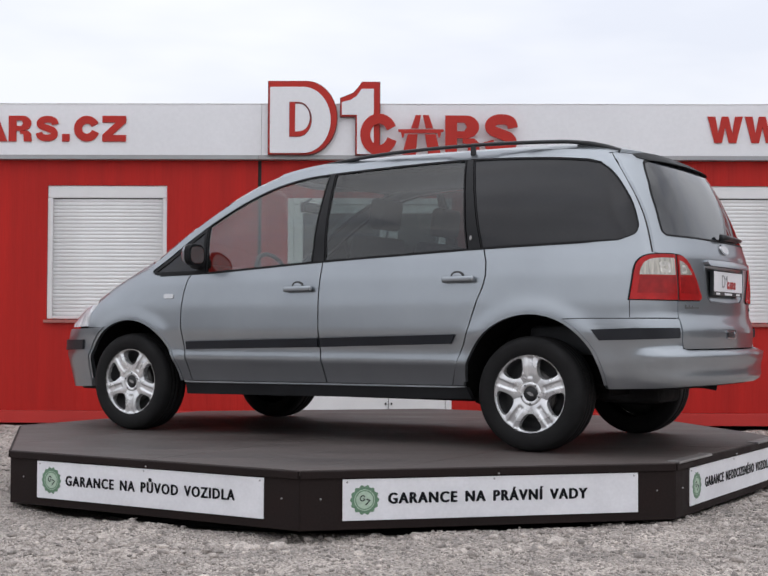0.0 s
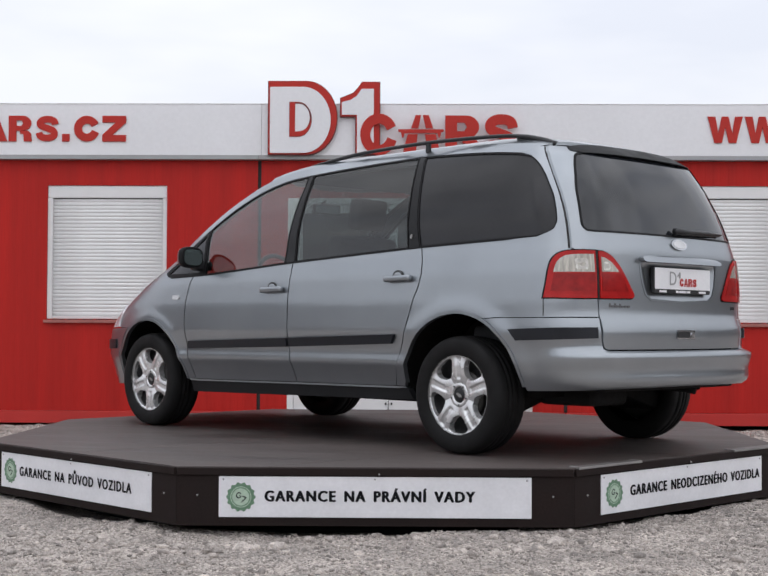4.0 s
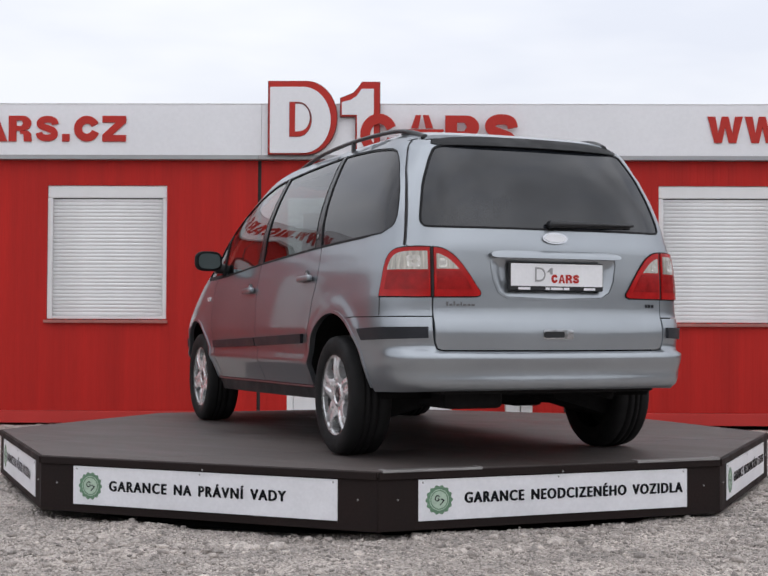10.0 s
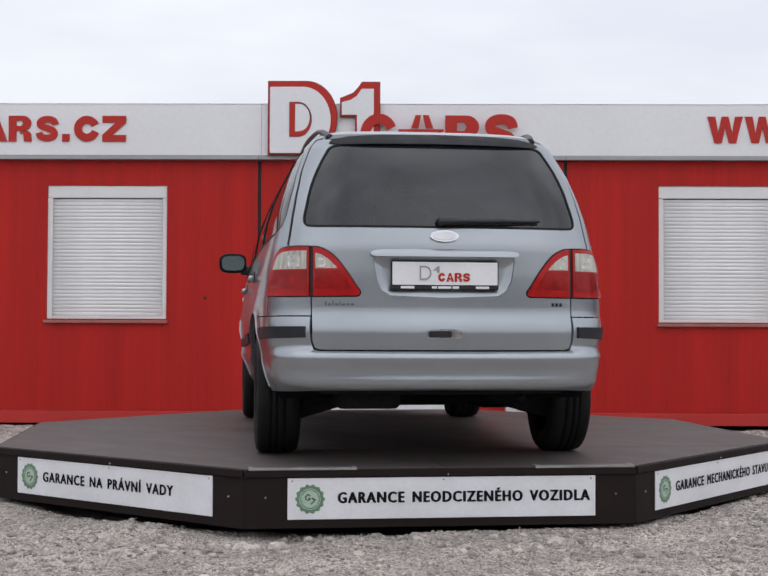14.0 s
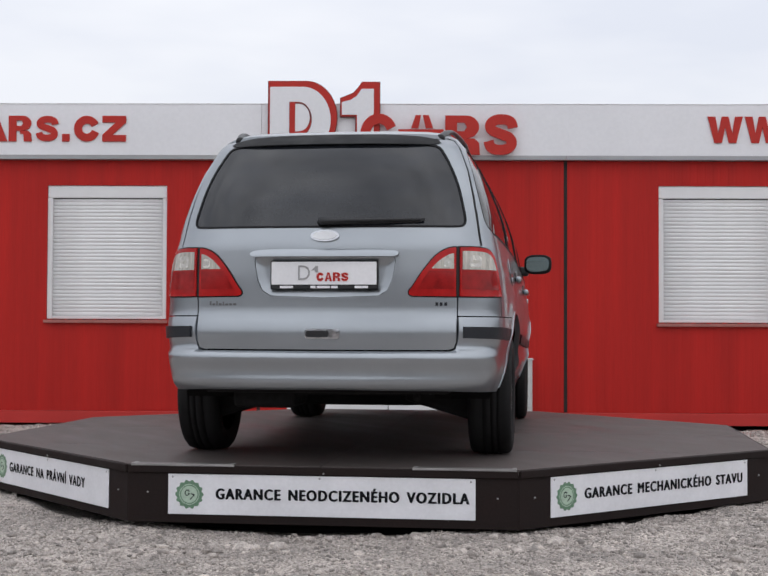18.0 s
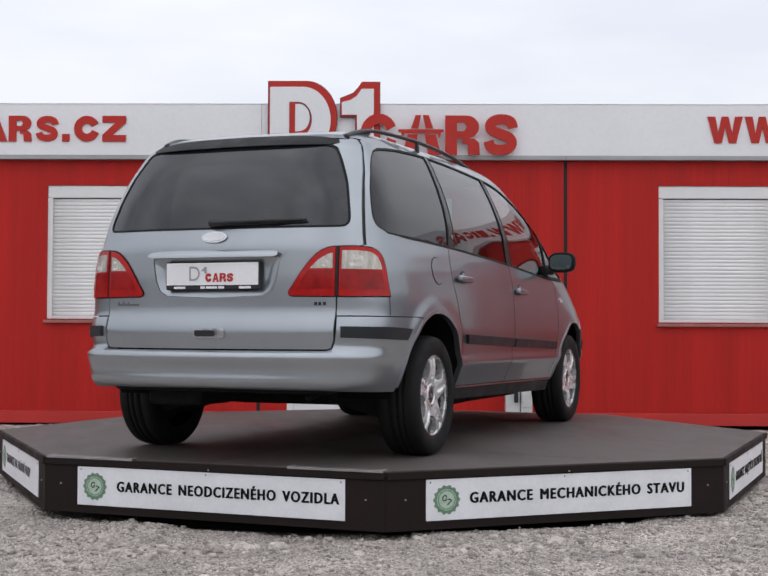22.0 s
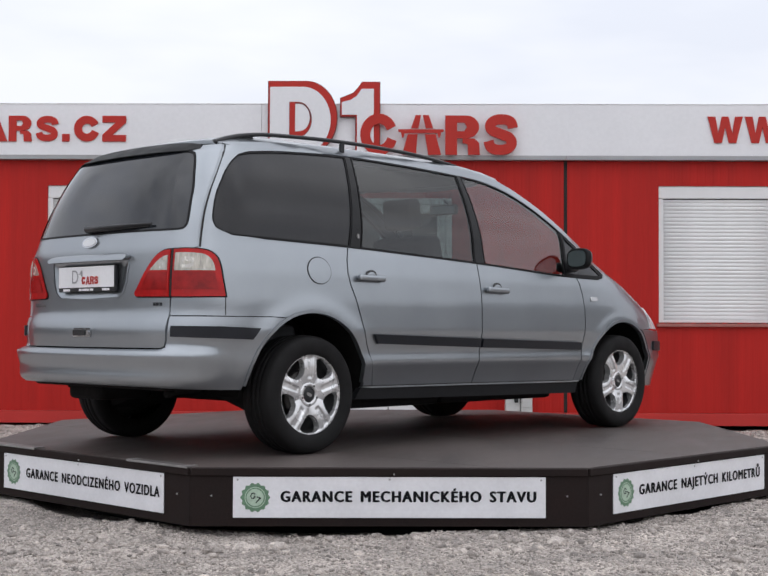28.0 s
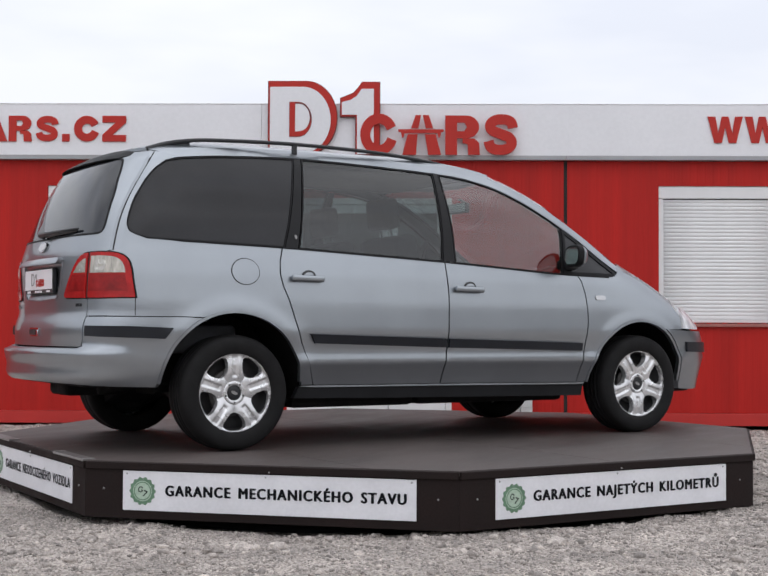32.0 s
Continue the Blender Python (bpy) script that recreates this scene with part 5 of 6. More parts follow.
    panel("bonnet", "top", wing + [(2.00, 0.55), (2.10, 0.3), (2.13, 0.0), (2.10, -0.3), (2.00, -0.55)] + [(x, -y) for x, y in wing[::-1]] + [(1.435, -0.60), (1.575, -0.35), (1.615, 0.0), (1.575, 0.35), (1.435, 0.60)], PAINT, car, step=0.07, label="silver-blue bonnet")
    fr = [nose_at_side(*p) for p in arch(*F_ARCH, 0, 58, 12)] + [nose_at_side(1.80, 0.654), nose_at_side(2.0, 0.65)]
    poly = fr + [(full / 2, 0.645)] + [(full - a, z) for a, z in fr[::-1]]
    lowf = [nose_at_side(1.83, 0.272), nose_at_side(2.0, 0.262)]
    poly += [(full - a, z) for a, z in lowf] + [(full / 2, 0.25)] + lowf[::-1]
    fb = panel("front_bumper", "nose", poly, PAINT, car, off=0.012, depth=0.04, label="silver-blue front bumper")
    for s in (1, -1):
        p = [nose_at_side(1.825, 0.580), nose_at_side(1.835, 0.516), nose_at_side(2.10, 0.508), nose_at_side(2.22, 0.508), nose_at_side(2.22, 0.573), nose_at_side(2.10, 0.576)]
        panel("bumper_strip", "nose", p, SATIN_DARK, fb, off=0.026, depth=0.015, s=s, edge=0.02, label="black bumper strip")
        lamp = [nose_at_side(1.81, 0.668), nose_at_side(1.98, 0.662), nose_at_side(2.10, 0.665), nose_at_side(2.0, 0.74), nose_at_side(1.90, 0.792), nose_at_side(1.815, 0.812), nose_at_side(1.803, 0.76)]
        panel("headlamp", "nose", lamp, HEAD_LENS, car, off=0.008, s=s, edge=0.02, label="clear headlamp")
    panel("grille", "nose", [(full / 2 - 0.42, 0.665), (full / 2 + 0.42, 0.665), (full / 2 + 0.38, 0.74), (full / 2 - 0.38, 0.74)], PLASTIC, car, off=0.002, label="black front grille")
    panel("inner_skin", "nose", [nose_at_side(1.86, 0.25), (full / 2, 0.24), (full - nose_at_side(1.86, 0.25)[0], 0.25), (full - nose_at_side(1.86, 0.76)[0], 0.76), (full / 2, 0.76), nose_at_side(1.86, 0.76)], UNDER, car, off=-0.04, depth=0.001, step=0.09)
    panel("inner_skin", "rear", [(-0.70, 0.40), (0.70, 0.40), (0.70, 1.0), (-0.70, 1.0)], UNDER, car, off=-0.05, depth=0.001, step=0.09)
    # underside
    part("floor_pan", block(-2.0, 2.0, -0.50, 0.50, 0.330, 0.375, 0.015, 1), UNDER, car, "dark underbody")
    part("floor_pan", block(-0.98, 0.96, -0.52, 0.52, 0.290, 0.36, 0.02, 1), UNDER, car)
    for s in (1, -1):
        part("chassis_rail", block(-0.98, 0.96, s * 0.60 - 0.07, s * 0.60 + 0.07, 0.250, 0.36, 0.02, 1), UNDER, car)
    part("undertray", block(-0.10, 1.00, -0.60, -0.34, 0.206, 0.31, 0.03, 2), UNDER, car, "dark engine undertray")
    part("fuel_tank", block(-0.96, -0.14, -0.62, -0.42, 0.205, 0.31, 0.03, 2), UNDER, car, "dark fuel tank under the floor")
    part("rear_valance", block(-2.17, -1.95, -0.60, 0.60, 0.345, 0.40, 0.02, 2), UNDER, car, "dark rear valance")
    part("silencer", block(-2.02, -1.66, 0.18, 0.50, 0.262, 0.36, 0.04, 3), UNDER, car, "dark exhaust silencer")
    v, f = tube([(-1.80, -0.40, 0.335), (-1.96, -0.42, 0.330), (-2.03, -0.43, 0.318)], 0.020, 10)
    piece("exhaust_pipe", mesh("exhaust_pipe", v, f, True), UNDER, car, "dull exhaust tail pipe")
    v, f = tube([(-1.35, -0.70, 0.29), (-1.30, -0.3, 0.272), (-1.30, 0.3, 0.272), (-1.35, 0.70, 0.29)], 0.030, 8)
    piece("rear_axle", mesh("rear_axle", v, f, True), UNDER, car)
    for s in (1, -1):
        part("spring_pan", block(-1.62, -1.28, -0.20, 0.20, -0.045, 0.075, 0.03, 2), UNDER, car, "dark rear spring pan", pose(0, s * 0.52, 0.275, -s * 16, 0, 0))
        v, f = tube([(-0.95, s * 0.55, 0.27), (-1.4, s * 0.63, 0.27)], 0.04, 8)
        piece("trailing_arm", mesh("trailing_arm", v, f, True), UNDER, car)
    # cabin
    for y in (0.38, -0.38):
        build_seat(car, 0.20, y)
        build_seat(car, -1.55, y)
    for y in (0.50, 0.0, -0.50):
        build_seat(car, -0.68, y)
    part("dashboard", block(0.78, 1.40, -0.72, 0.72, 0.68, 0.97, 0.08, 3), SEAT, car, "dark grey dashboard", smooth=True)
    v, f = [], []
    ring = [(0.0 + 0.185 * math.sin(a) * 0.35, 0.185 * math.cos(a), 0.185 * math.sin(a)) for a in [2 * math.pi * i / 28 for i in range(29)]]
    v, f = tube(ring, 0.014, 8)
    piece("steering_wheel", mesh("steering_wheel", v, f, True), PLASTIC, car, "black steering wheel", at=pose(0.62, 0.38, 0.955))
    part("cabin_floor", block(-0.96, 0.96, -0.80, 0.80, 0.37, 0.40), SEAT, car)
    part("cabin_floor", block(-2.05, -0.965, -0.48, 0.48, 0.37, 0.40), SEAT, car)
    part("headlining", block(-1.75, 0.40, -0.50, 0.50, 1.60, 1.615, 0.005, 1), SEAT, car)
    for s in (1, -1):
        part("door_card", block(-0.95, 0.95, s * 0.79 - 0.012, s * 0.79 + 0.012, 0.42, 0.97, 0.01, 1), SEAT, car)
        part("load_bay_trim", block(-1.90, -0.97, s * 0.77 - 0.012, s * 0.77 + 0.012, 0.775, 1.05, 0.01, 1), SEAT, car)
    v, f = tube([(0.60, 0.0, 1.53), (0.68, 0.0, 1.49)], 0.008, 6)
    piece("inner_mirror_stem", mesh("inner_mirror_stem", v, f), PLASTIC, car)
    part("inner_mirror", block(0.58, 0.61, -0.12, 0.12, 1.43, 1.50, 0.012, 2), PLASTIC, car, "inside rear-view mirror")
    part("inner_mirror_pane", block(0.5755, 0.5795, -0.108, 0.108, 1.440, 1.490, 0.0005, 1), MIRROR, car, "inside mirror glass")
    return car


def window(car, name, poly, mat, s, label, trim=0.007):
    g = panel(name, "side", inset(poly, trim * 0.5), mat, car, off=-0.006, depth=0.003, s=s, label=label)
    g.visible_shadow = False
    panel("window_trim", "side", poly, GASKET, g, [inset(poly, trim)], off=0.0, depth=0.02, s=s, edge=0.025, step=0.03)
    return g


def grip(door, x, z, s):
    """A pull handle over a dark lens that imitates its shaded hollow."""
    y = float(flank(x, z))
    part("cup_shade", lens_bm(0.043, 0.006, 0.028), DARK_ALLOY, door, "dark lens imitating the shaded handle hollow", pose(x + 0.015, s * (y + 0.000), z + 0.010), True)
    part("cup_floor", lens_bm(0.036, 0.008, 0.023), PAINT, door, "", pose(x + 0.015, s * (y + 0.000), z + 0.008), True)
    bm = block(-0.100, 0.100, -0.016, 0.016, -0.018, 0.016, 0.0145, 4)
    part("door_handle", bm, PAINT, door, "silver-blue pull handle", pose(x, s * (y + 0.021), z - 0.008, 0, 1.2, 0), True)


def lens_bm(rx, ry, rz):
    bm = bmesh.new()
    bmesh.ops.create_uvsphere(bm, u_segments=20, v_segments=10, radius=1)
    for v in bm.verts:
        v.co = Vector((v.co.x * rx, v.co.y * ry, v.co.z * rz))
    return bm


def tail_lamp(car, s):
    lamp = thing("tail_lamp", "", "", None)
    lamp.parent = car
    lamp["label"] = "red and clear tail lamp cluster"
    corner = spline([(-1.972, 0.818), (-1.983, 0.90), (-1.990, 0.970), (-2.000, 1.008), (-2.022, 1.034), (-2.050, 1.047), (-2.080, 1.052)], 4)
    outline = [wrap_at_side(*p) for p in corner] + [wrap_at_rear(0.70, 1.054), wrap_at_rear(0.646, 1.052), wrap_at_rear(0.646, 0.95), wrap_at_rear(0.646, 0.816), wrap_at_rear(0.72, 0.815)]
    panel("lamp_gasket", "wrap", inset(outline, -0.006), GASKET, lamp, off=0.003, depth=0.02, s=s, edge=0.02, step=0.03)
    panel("outer_lens", "wrap", outline, LAMP_RED, lamp, off=0.010, depth=0.02, s=s, edge=0.02, step=0.03, label="red lamp lens")
    pale = [wrap_at_side(*p) for p in spline([(-2.014, 0.945), (-2.019, 0.980), (-2.032, 1.008), (-2.056, 1.026), (-2.085, 1.032)], 4)] + [wrap_at_rear(0.72, 1.0345), wrap_at_rear(0.656, 1.034), wrap_at_rear(0.656, 0.945)]
    panel("reversing_lens", "wrap", pale, LAMP_CLEAR, lamp, off=0.0125, depth=0.004, s=s, edge=0.02, step=0.03, label="clear lamp lens")
    hot = [wrap_at_rear(*p) for p in rounded(0.686, 0.742, 0.957, 1.014, 0.012)]
    panel("reflector", "wrap", hot, LAMP_BRIGHT, lamp, off=0.0135, depth=0.003, s=s, edge=0.02, step=0.03)
    dark = [wrap_at_side(-2.006, 0.850), wrap_at_side(-2.018, 0.938), wrap_at_rear(0.654, 0.938), wrap_at_rear(0.654, 0.850)]
    panel("lower_lens", "wrap", dark, LAMP_DARKRED, lamp, off=0.0122, depth=0.003, s=s, edge=0.02, step=0.03, label="deep red lamp lens")
    inner = spline([(0.632, 1.051), (0.600, 1.047), (0.560, 1.028), (0.520, 0.993), (0.470, 0.928), (0.430, 0.866), (0.411, 0.840), (0.412, 0.824), (0.428, 0.817)], 4) + [(0.632, 0.815)]
    panel("lamp_gasket", "rear", [(s * y, z) for y, z in inset(inner, -0.006)], GASKET, lamp, off=0.003, depth=0.02, edge=0.02, step=0.03)
    panel("inner_lens", "rear", [(s * y, z) for y, z in inner], LAMP_RED, lamp, off=0.010, depth=0.02, edge=0.02, step=0.03, label="red lamp lens")
    pale = spline([(0.622, 1.022), (0.598, 1.016), (0.562, 0.994), (0.534, 0.968), (0.516, 0.948)], 4) + [(0.622, 0.948)]
    panel("fog_lens", "rear", [(s * y, z) for y, z in pale], LAMP_CLEAR, lamp, off=0.0125, depth=0.004, edge=0.02, step=0.03, label="clear lamp lens")
    panel("reflector", "rear", [(s * y, z) for y, z in rounded(0.574, 0.614, 0.954, 0.998, 0.012)], LAMP_BRIGHT, lamp, off=0.0135, depth=0.003, edge=0.02, step=0.03)
    panel("lower_lens", "rear", [(s * y, z) for y, z in ((0.622, 0.938), (0.505, 0.938), (0.478, 0.900), (0.452, 0.850), (0.622, 0.850))], LAMP_DARKRED, lamp, off=0.0122, depth=0.003, edge=0.02, step=0.03, label="deep red lamp lens")
    gap = [(s * 0.634, 0.815), (s * 0.634, 1.053), (s * 0.643, 1.053), (s * 0.643, 0.815)]
    panel("lamp_joint", "rear", gap, JOINT, lamp, off=0.004, depth=0.01, edge=0.03, step=0.05)


def build_mirror(car, s):
    arm = part("door_mirror", block(-0.03, 0.05, -0.06, 0.07, -0.045, 0.02, 0.018, 2), PLASTIC, car, "black door mirror", pose(0.845, s * 0.845, 1.075), True)
    bm = bmesh.new()
    bmesh.ops.create_uvsphere(bm, u_segments=24, v_segments=16, radius=1)
    for v in bm.verts:
        c = v.co.copy()
        k = (abs(c.y) ** 3.2 + abs(c.z) ** 3.2) ** (1 / 3.2)
        f = math.hypot(c.y, c.z) / k if k > 1e-6 else 1.0
        v.co = Vector((max(c.x, -0.25) * 0.075, c.y * f * 0.096, c.z * f * 0.068))
    seat_at = pose(-0.04, s * 0.125, 0.035, 0, 3 if s < 0 else 0, s * 9)
    cap = bm.copy()
    bmesh.ops.bisect_plane(bm, geom=bm.verts[:] + bm.edges[:] + bm.faces[:], plane_co=(0.016, 0, 0), plane_no=(1, 0, 0), clear_outer=True)
    bmesh.ops.bisect_plane(cap, geom=cap.verts[:] + cap.edges[:] + cap.faces[:], plane_co=(0.018, 0, 0), plane_no=(1, 0, 0), clear_inner=True)
    shell = part("mirror_shell", bm, GASKET, arm, "dark mirror shell", seat_at, True)
    part("mirror_cap", cap, PAINT, arm, "silver-blue mirror cap", seat_at, True)
    v, f = [], []
    out = [(math.copysign(abs(math.cos(a)) ** 0.62, math.cos(a)) * 0.079, math.copysign(abs(math.sin(a)) ** 0.62, math.sin(a)) * 0.051) for a in [2 * math.pi * i / 28 for i in range(28)]]
    v = [(-0.0215, a, b) for a, b in out] + [(-0.016, a, b) for a, b in out]
    f = [tuple(range(27, -1, -1))] + [(i, (i + 1) % 28, 28 + (i + 1) % 28, 28 + i) for i in range(28)]
    piece("mirror_pane", mesh("mirror_pane", v, f), MIRROR, arm, "mirror glass", at=shell.matrix_basis.copy())


def rail(car, s):
    path = [(-1.80, 0.520, 1.628), (-1.72, 0.535, 1.659), (-1.60, 0.550, 1.688), (-1.42, 0.565, 1.705), (-0.93, 0.580, 1.717), (-0.40, 0.575, 1.708), (-0.05, 0.560, 1.684), (0.15, 0.548, 1.661), (0.28, 0.54, 1.640)]
    p = spline([(x, s * y, z) for x, y, z in path], 5)
    n = len(p)
    r = [0.025 - 0.012 * min(1, i / 12) if i < n * 0.4 else (0.013 - 0.004 * max(0, (i - n * 0.7) / (n * 0.3))) for i in range(n)]
    v, f = tube(p, r, 10, 0.85)
    bar = piece("roof_rail", mesh("roof_rail", v, f, True), PLASTIC, car, "black roof rail")
    part("rail_foot", block(-0.015, 0.015, -0.010, 0.010, -0.060, 0.0, 0.006, 2), PLASTIC, bar, "", pose(-0.93, s * 0.580, 1.714))
    part("rail_foot", block(-0.12, 0.10, -0.016, 0.016, -0.05, 0.0, 0.012, 2), PLASTIC, bar, "", pose(-1.66, s * 0.54, 1.662, 0, -17, 0))


def mirrored(half):
    """A closed outline from its half with y >= 0, given from top to bottom."""
    return half + [(-y, z) for y, z in half[::-1] if abs(y) > 1e-6]


def build_tailgate(car):
    edge = [(float(flank(x, z)) - 0.003, z) for x, z in spline(HATCH, 3)]
    half = [(0.0, 1.612), (0.30, 1.612), (0.50, 1.610)] + edge + [(0.70, 1.045), (0.636, 1.04), (0.635, 0.90), (0.635, 0.722), (0.634, 0.60), (0.622, 0.567), (0.60, 0.559), (0.0, 0.558)]
    pane = [(0.0, 1.590)] + spline([(0.28, 1.588), (0.45, 1.584), (0.525, 1.572), (0.558, 1.535), (0.600, 1.455), (0.636, 1.365), (0.664, 1.255), (0.676, 1.190), (0.667, 1.161), (0.635, 1.150), (0.50, 1.148)], 4) + [(0.0, 1.147)]
    rec = [(0.0, 1.007), (0.340, 1.006), (0.346, 0.985), (0.330, 0.895), (0.307, 0.843), (0.264, 0.816), (0.0, 0.806)]
    tg = panel("tailgate", "rear", mirrored(half), PAINT, car, [mirrored(pane), mirrored(rec)], step=0.022, edge=0.02, label="silver-blue tailgate")
    g = panel("rear_window", "rear", mirrored(inset_half(pane, 0.004)), REAR_GLASS, car, off=-0.002, depth=0.004, step=0.06, label="dark tinted rear window")
    g.visible_shadow = False
    panel("window_seal", "rear", mirrored(pane), GASKET, g, [inset(mirrored(pane), 0.010)], off=0.002, depth=0.012, edge=0.025, step=0.04)
    ring = np.array(dense(mirrored(rec), 0.01))

    def sink(p):
        d = np.sqrt(((p[:, None, :] - ring[None]) ** 2).sum(-1)).min(1)
        return -0.001 - 0.016 * np.clip(d / 0.040, 0, 1)
    panel("plate_recess", "rear", inset(mirrored(rec), 0.002), PAINT, tg, off=sink, depth=0.001, step=0.012, edge=0.012)
    rim_out = [(0.0, 1.012), (0.350, 1.011), (0.357, 0.985), (0.341, 0.890), (0.316, 0.835), (0.269, 0.806), (0.0, 0.796)]
    panel("recess_rim", "rear", mirrored(rim_out), PAINT, tg, [mirrored(rec)], off=0.003, depth=0.02, edge=0.025, step=0.03)
    bar = [(0.0, 1.042), (0.20, 1.042), (0.300, 1.040), (0.345, 1.034), (0.362, 1.024), (0.360, 1.012), (0.340, 1.005), (0.0, 1.005)]
    panel("grab_bar", "rear", mirrored(bar), PAINT, tg, off=lambda p: 0.010 + 0.028 * np.clip((1.042 - p[:, 1]) / 0.024, 0, 1), depth=0.05, edge=0.025, step=0.03, label="silver-blue grab bar over the plate")
    # number plate in its black holder: plain shapes only
    y0 = float(map_rear(np.array([(0.26, 0.92)]), 0, 1)[0, 0])
    hold = part("number_plate", block(-0.012, 0.010, -0.262, 0.262, -0.070, 0.066, 0.004, 1), PLASTIC, car, "white dealer plate in a black holder", pose(y0 - 0.004, 0, 0.918))
    part("plate_face", block(-0.015, -0.0125, -0.256, 0.256, -0.048, 0.062, 0.0005, 1), WHITE, hold)
    turn = pose(-0.0175, 0, 0, 0, 0, -90)
    v, f = plate([(0.0, 0.0), (0.0, 0.07)] + arc(0.025, 0.035, 0.033, 0.035, 90, -90, 10), [[(0.008, 0.009), (0.008, 0.061)] + arc(0.025, 0.035, 0.025, 0.026, 90, -90, 8)], 0.001)
    piece("plate_mark", mesh("plate_mark", v, f), FASCIA_EDGE, hold, at=turn @ pose(-0.125, 0, -0.026))
    v, f = plate([(0.0, 0.045), (0.024, 0.068), (0.034, 0.068), (0.034, 0.036), (0.022, 0.036), (0.018, 0.048)], (), 0.001)
    piece("plate_mark", mesh("plate_mark", v, f), FASCIA_EDGE, hold, at=turn @ pose(-0.062, 0, -0.026))
    chunks = []
    for i, kind in enumerate("cars"):
        for o, hs in letter_shape(kind, 0.036, 0.042, 0.012):
            chunks.append(shifted(plate(o, hs, 0.001), dx=i * 0.040, dy=-0.0003 * len(chunks)))
    v, f = merge(chunks)
    piece("plate_mark", mesh("plate_mark", v, f), RED_PRINT, hold, at=turn @ pose(-0.035, 0, -0.032))
    for x0, x1 in ((-0.215, -0.15), (-0.065, -0.04), (-0.034, 0.03), (0.036, 0.068), (0.15, 0.215)):
        v, f = plate([(x0, -0.066), (x1, -0.066), (x1, -0.054), (x0, -0.054)], (), 0.001)
        piece("plate_bar", mesh("plate_bar", v, f), FASCIA, hold, at=pose(-0.0135, 0, 0, 0, 0, -90))
    # badge, script, latch
    panel("badge", "rear", oval(0.0, 1.108, 0.070, 0.029, 28), CHROME, tg, off=0.010, depth=0.012, edge=0.01, step=0.03, label="chrome oval badge")
    panel("badge_face", "rear", oval(0.0, 1.108, 0.058, 0.021, 28), BADGE, tg, off=0.012, depth=0.003, edge=0.01, step=0.03)
    for y0, y1, h in ((0.575, 0.566, 0.020), (0.560, 0.546, 0.010), (0.540, 0.533, 0.021), (0.527, 0.512, 0.010), (0.506, 0.500, 0.018), (0.494, 0.478, 0.009), (0.472, 0.458, 0.010), (0.452, 0.436, 0.010), (-0.535, -0.548, 0.016), (-0.555, -0.568, 0.016), (-0.577, -0.590, 0.016)):
        z0 = 0.770
        panel("script_bar", "rear", [(y0, z0), (y1, z0), (y1, z0 + h), (y0, z0 + h)], SCRIPT if y0 > 0 else SATIN_DARK, tg, off=0.004, depth=0.004, edge=0.05, step=0.05)
    panel("latch_plate", "rear", rounded(-0.080, 0.088, 0.610, 0.658, 0.012), CHROME, tg, off=0.006, depth=0.006, edge=0.02, step=0.05, label="tailgate latch surround")
    panel("latch", "rear", rounded(-0.028, 0.082, 0.618, 0.648, 0.010), PLASTIC, tg, off=0.010, depth=0.006, edge=0.02, step=0.05, label="black tailgate latch")
    panel("lock", "rear", oval(-0.055, 0.634, 0.012, 0.012, 14), CHROME, tg, off=0.009, depth=0.004, edge=0.02, step=0.05)
    # spoiler above the window
    half = [(0.0, 1.643), (0.28, 1.639), (0.43, 1.629), (0.518, 1.612), (0.536, 1.590), (0.49, 1.577), (0.0, 1.580)]
    panel("spoiler", "rear", mirrored(half), GASKET, tg, off=lambda p: 0.014 * np.clip(1 - (np.abs(p[:, 0]) / 0.535) ** 4, 0, 1) + 0.003, depth=0.04, step=0.03, edge=0.02, label="dark tailgate spoiler")
    # wiper
    def at(y, z, o):
        return tuple(map_rear(np.array([(y, z)]), o, 1)[0])
    v, f = tube([at(0.02, 1.175, 0.012), at(0.02, 1.176, 0.035), at(-0.10, 1.180, 0.032), at(-0.30, 1.184, 0.024), at(-0.48, 1.186, 0.016)], [0.022, 0.018, 0.012, 0.009, 0.006], 8)
    arm = piece("wiper_arm", mesh("wiper_arm", v, f, True), PLASTIC, car, "black rear wiper")
    v, f = tube([at(0.03, 1.166, 0.008), at(-0.2, 1.170, 0.008), at(-0.46, 1.178, 0.008)], 0.006, 6)
    piece("wiper_blade", mesh("wiper_blade", v, f), PLASTIC, arm)


def inset_half(half, d):
    """A half outline from the middle line, drawn in by d."""
    return [(y if y < 0.01 else y - d, z - d if z > 1.4 else (z + d if z < 1.2 else z)) for y, z in half]


# ---------------------------------------------------------------- the turn of turntable and car
CAR_AT = (0.024, -0.004)
TURN = ((0, 0.0), (1, -3.61), (2, -7.16), (3, -10.79), (4, -14.45), (5, -18.20), (6, -21.95), (7, -25.46), (8, -29.25), (9, -32.95), (10, -36.55), (11, -40.15), (12, -43.80), (13, -47.55), (14, -51.23),
        (15, -54.90), (16, -58.65), (17, -62.40), (18, -66.08), (19, -69.76), (20, -73.40), (21, -77.07), (22, -80.70), (23, -84.35), (24, -88.05), (25, -91.80), (26, -95.40), (27, -99.05), (28, -102.70), (29, -106.35), (30, -110.25), (31, -114.0), (32, -117.76))


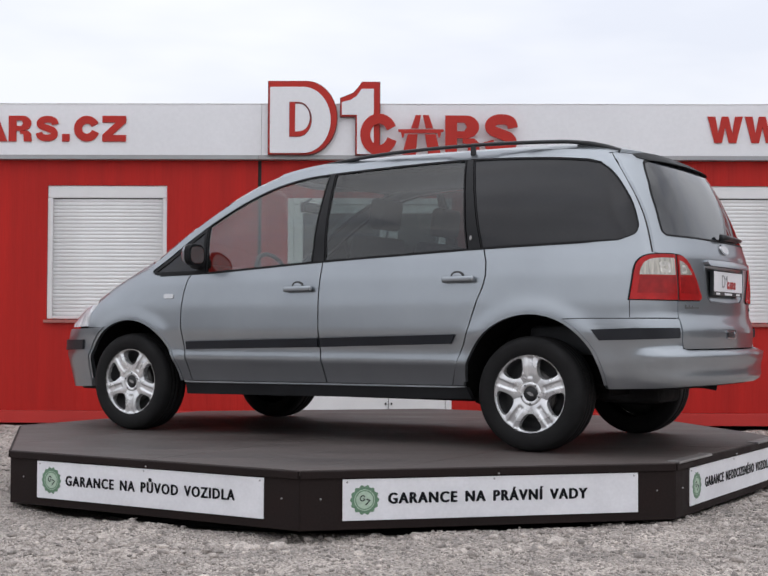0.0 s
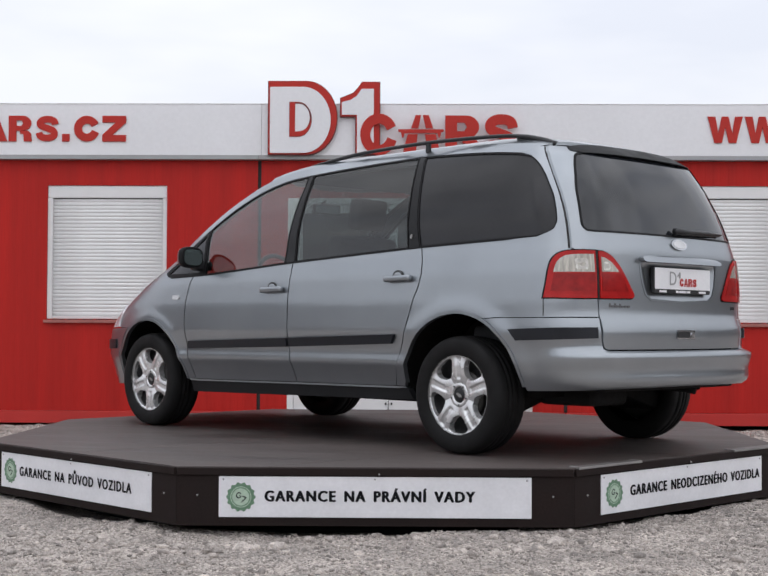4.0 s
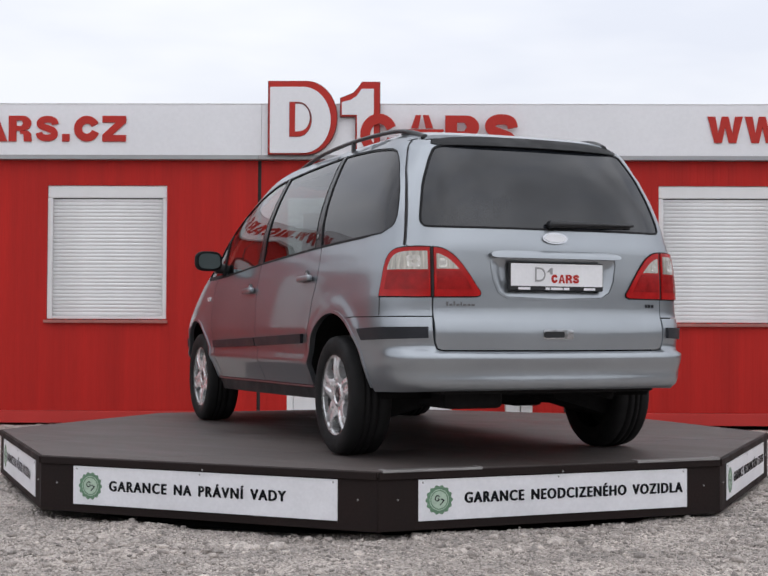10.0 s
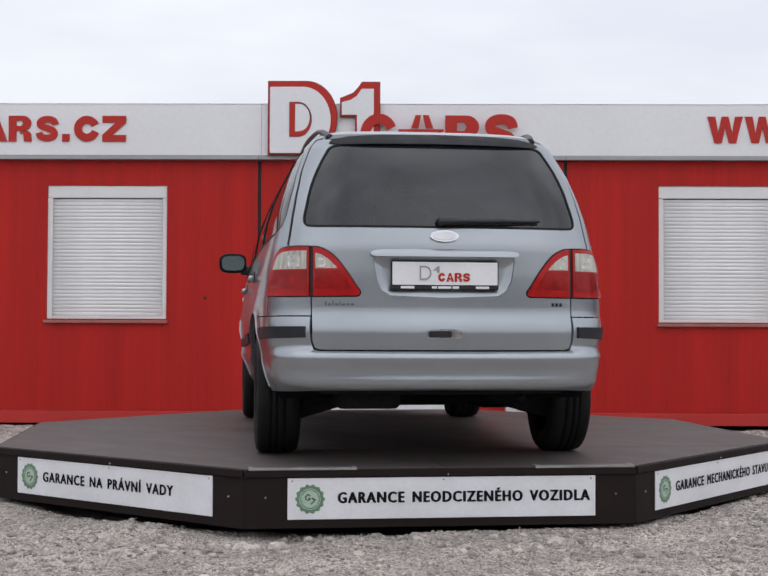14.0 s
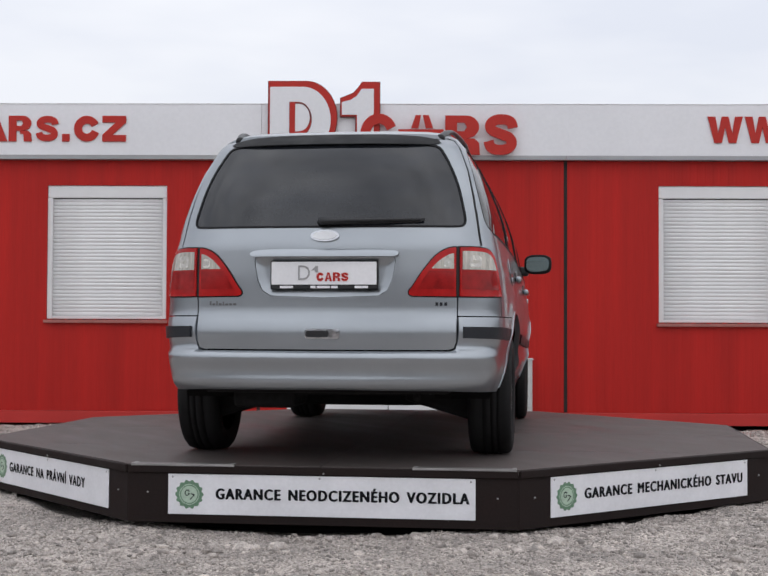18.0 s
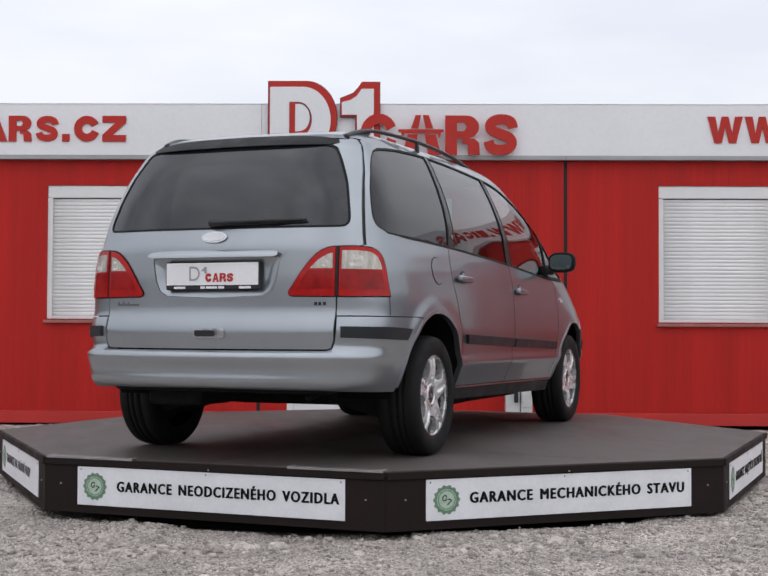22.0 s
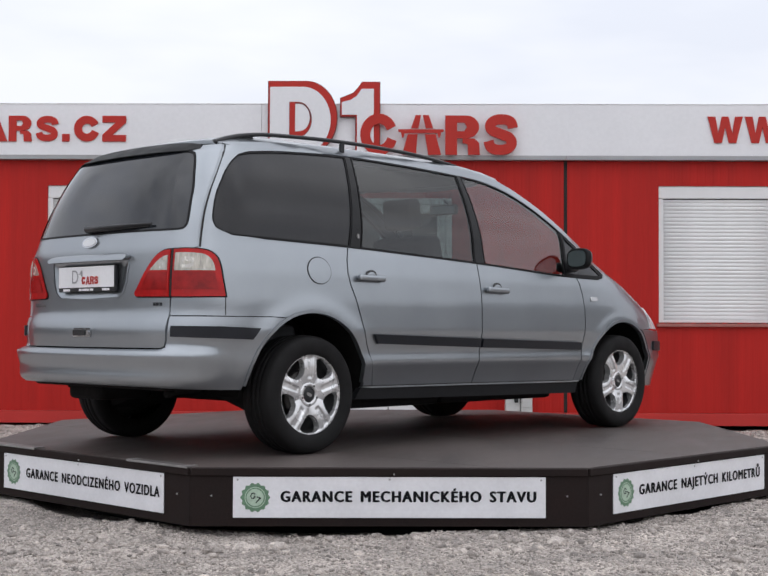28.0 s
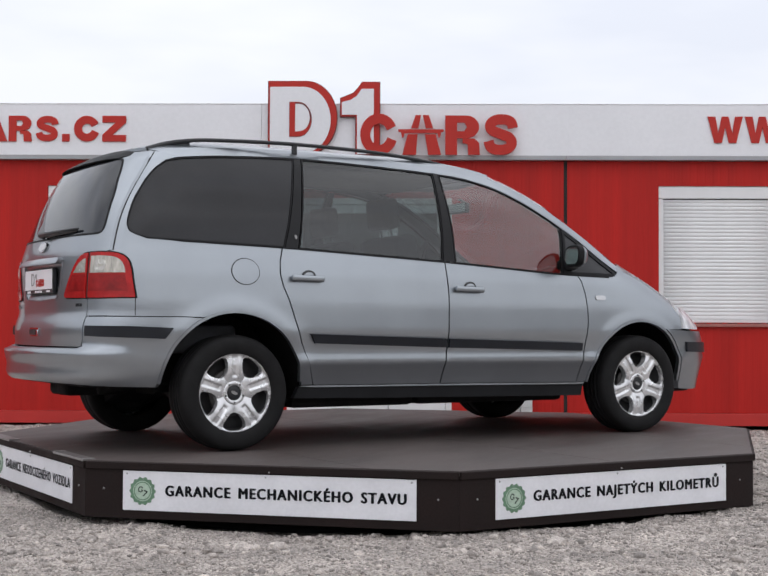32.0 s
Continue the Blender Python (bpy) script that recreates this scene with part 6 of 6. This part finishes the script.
def motions():
    rows_table, rows_car = [], []
    for t, a in TURN:
        c, s = math.cos(radians(a)), math.sin(radians(a))
        rows_table.append((t, pose(0, 0, 0, 0, 0, a)))
        rows_car.append((t, pose(c * CAR_AT[0] - s * CAR_AT[1], s * CAR_AT[0] + c * CAR_AT[1], TOP, 0, 0, 148.52 + a)))
    walk(turntable, rows_table)
    walk(car, rows_car)


build_ground()
build_building()
build_unseen_walls()
build_signs()
build_base()
turntable = build_turntable()
car = build_car()
build_stones()
motions()
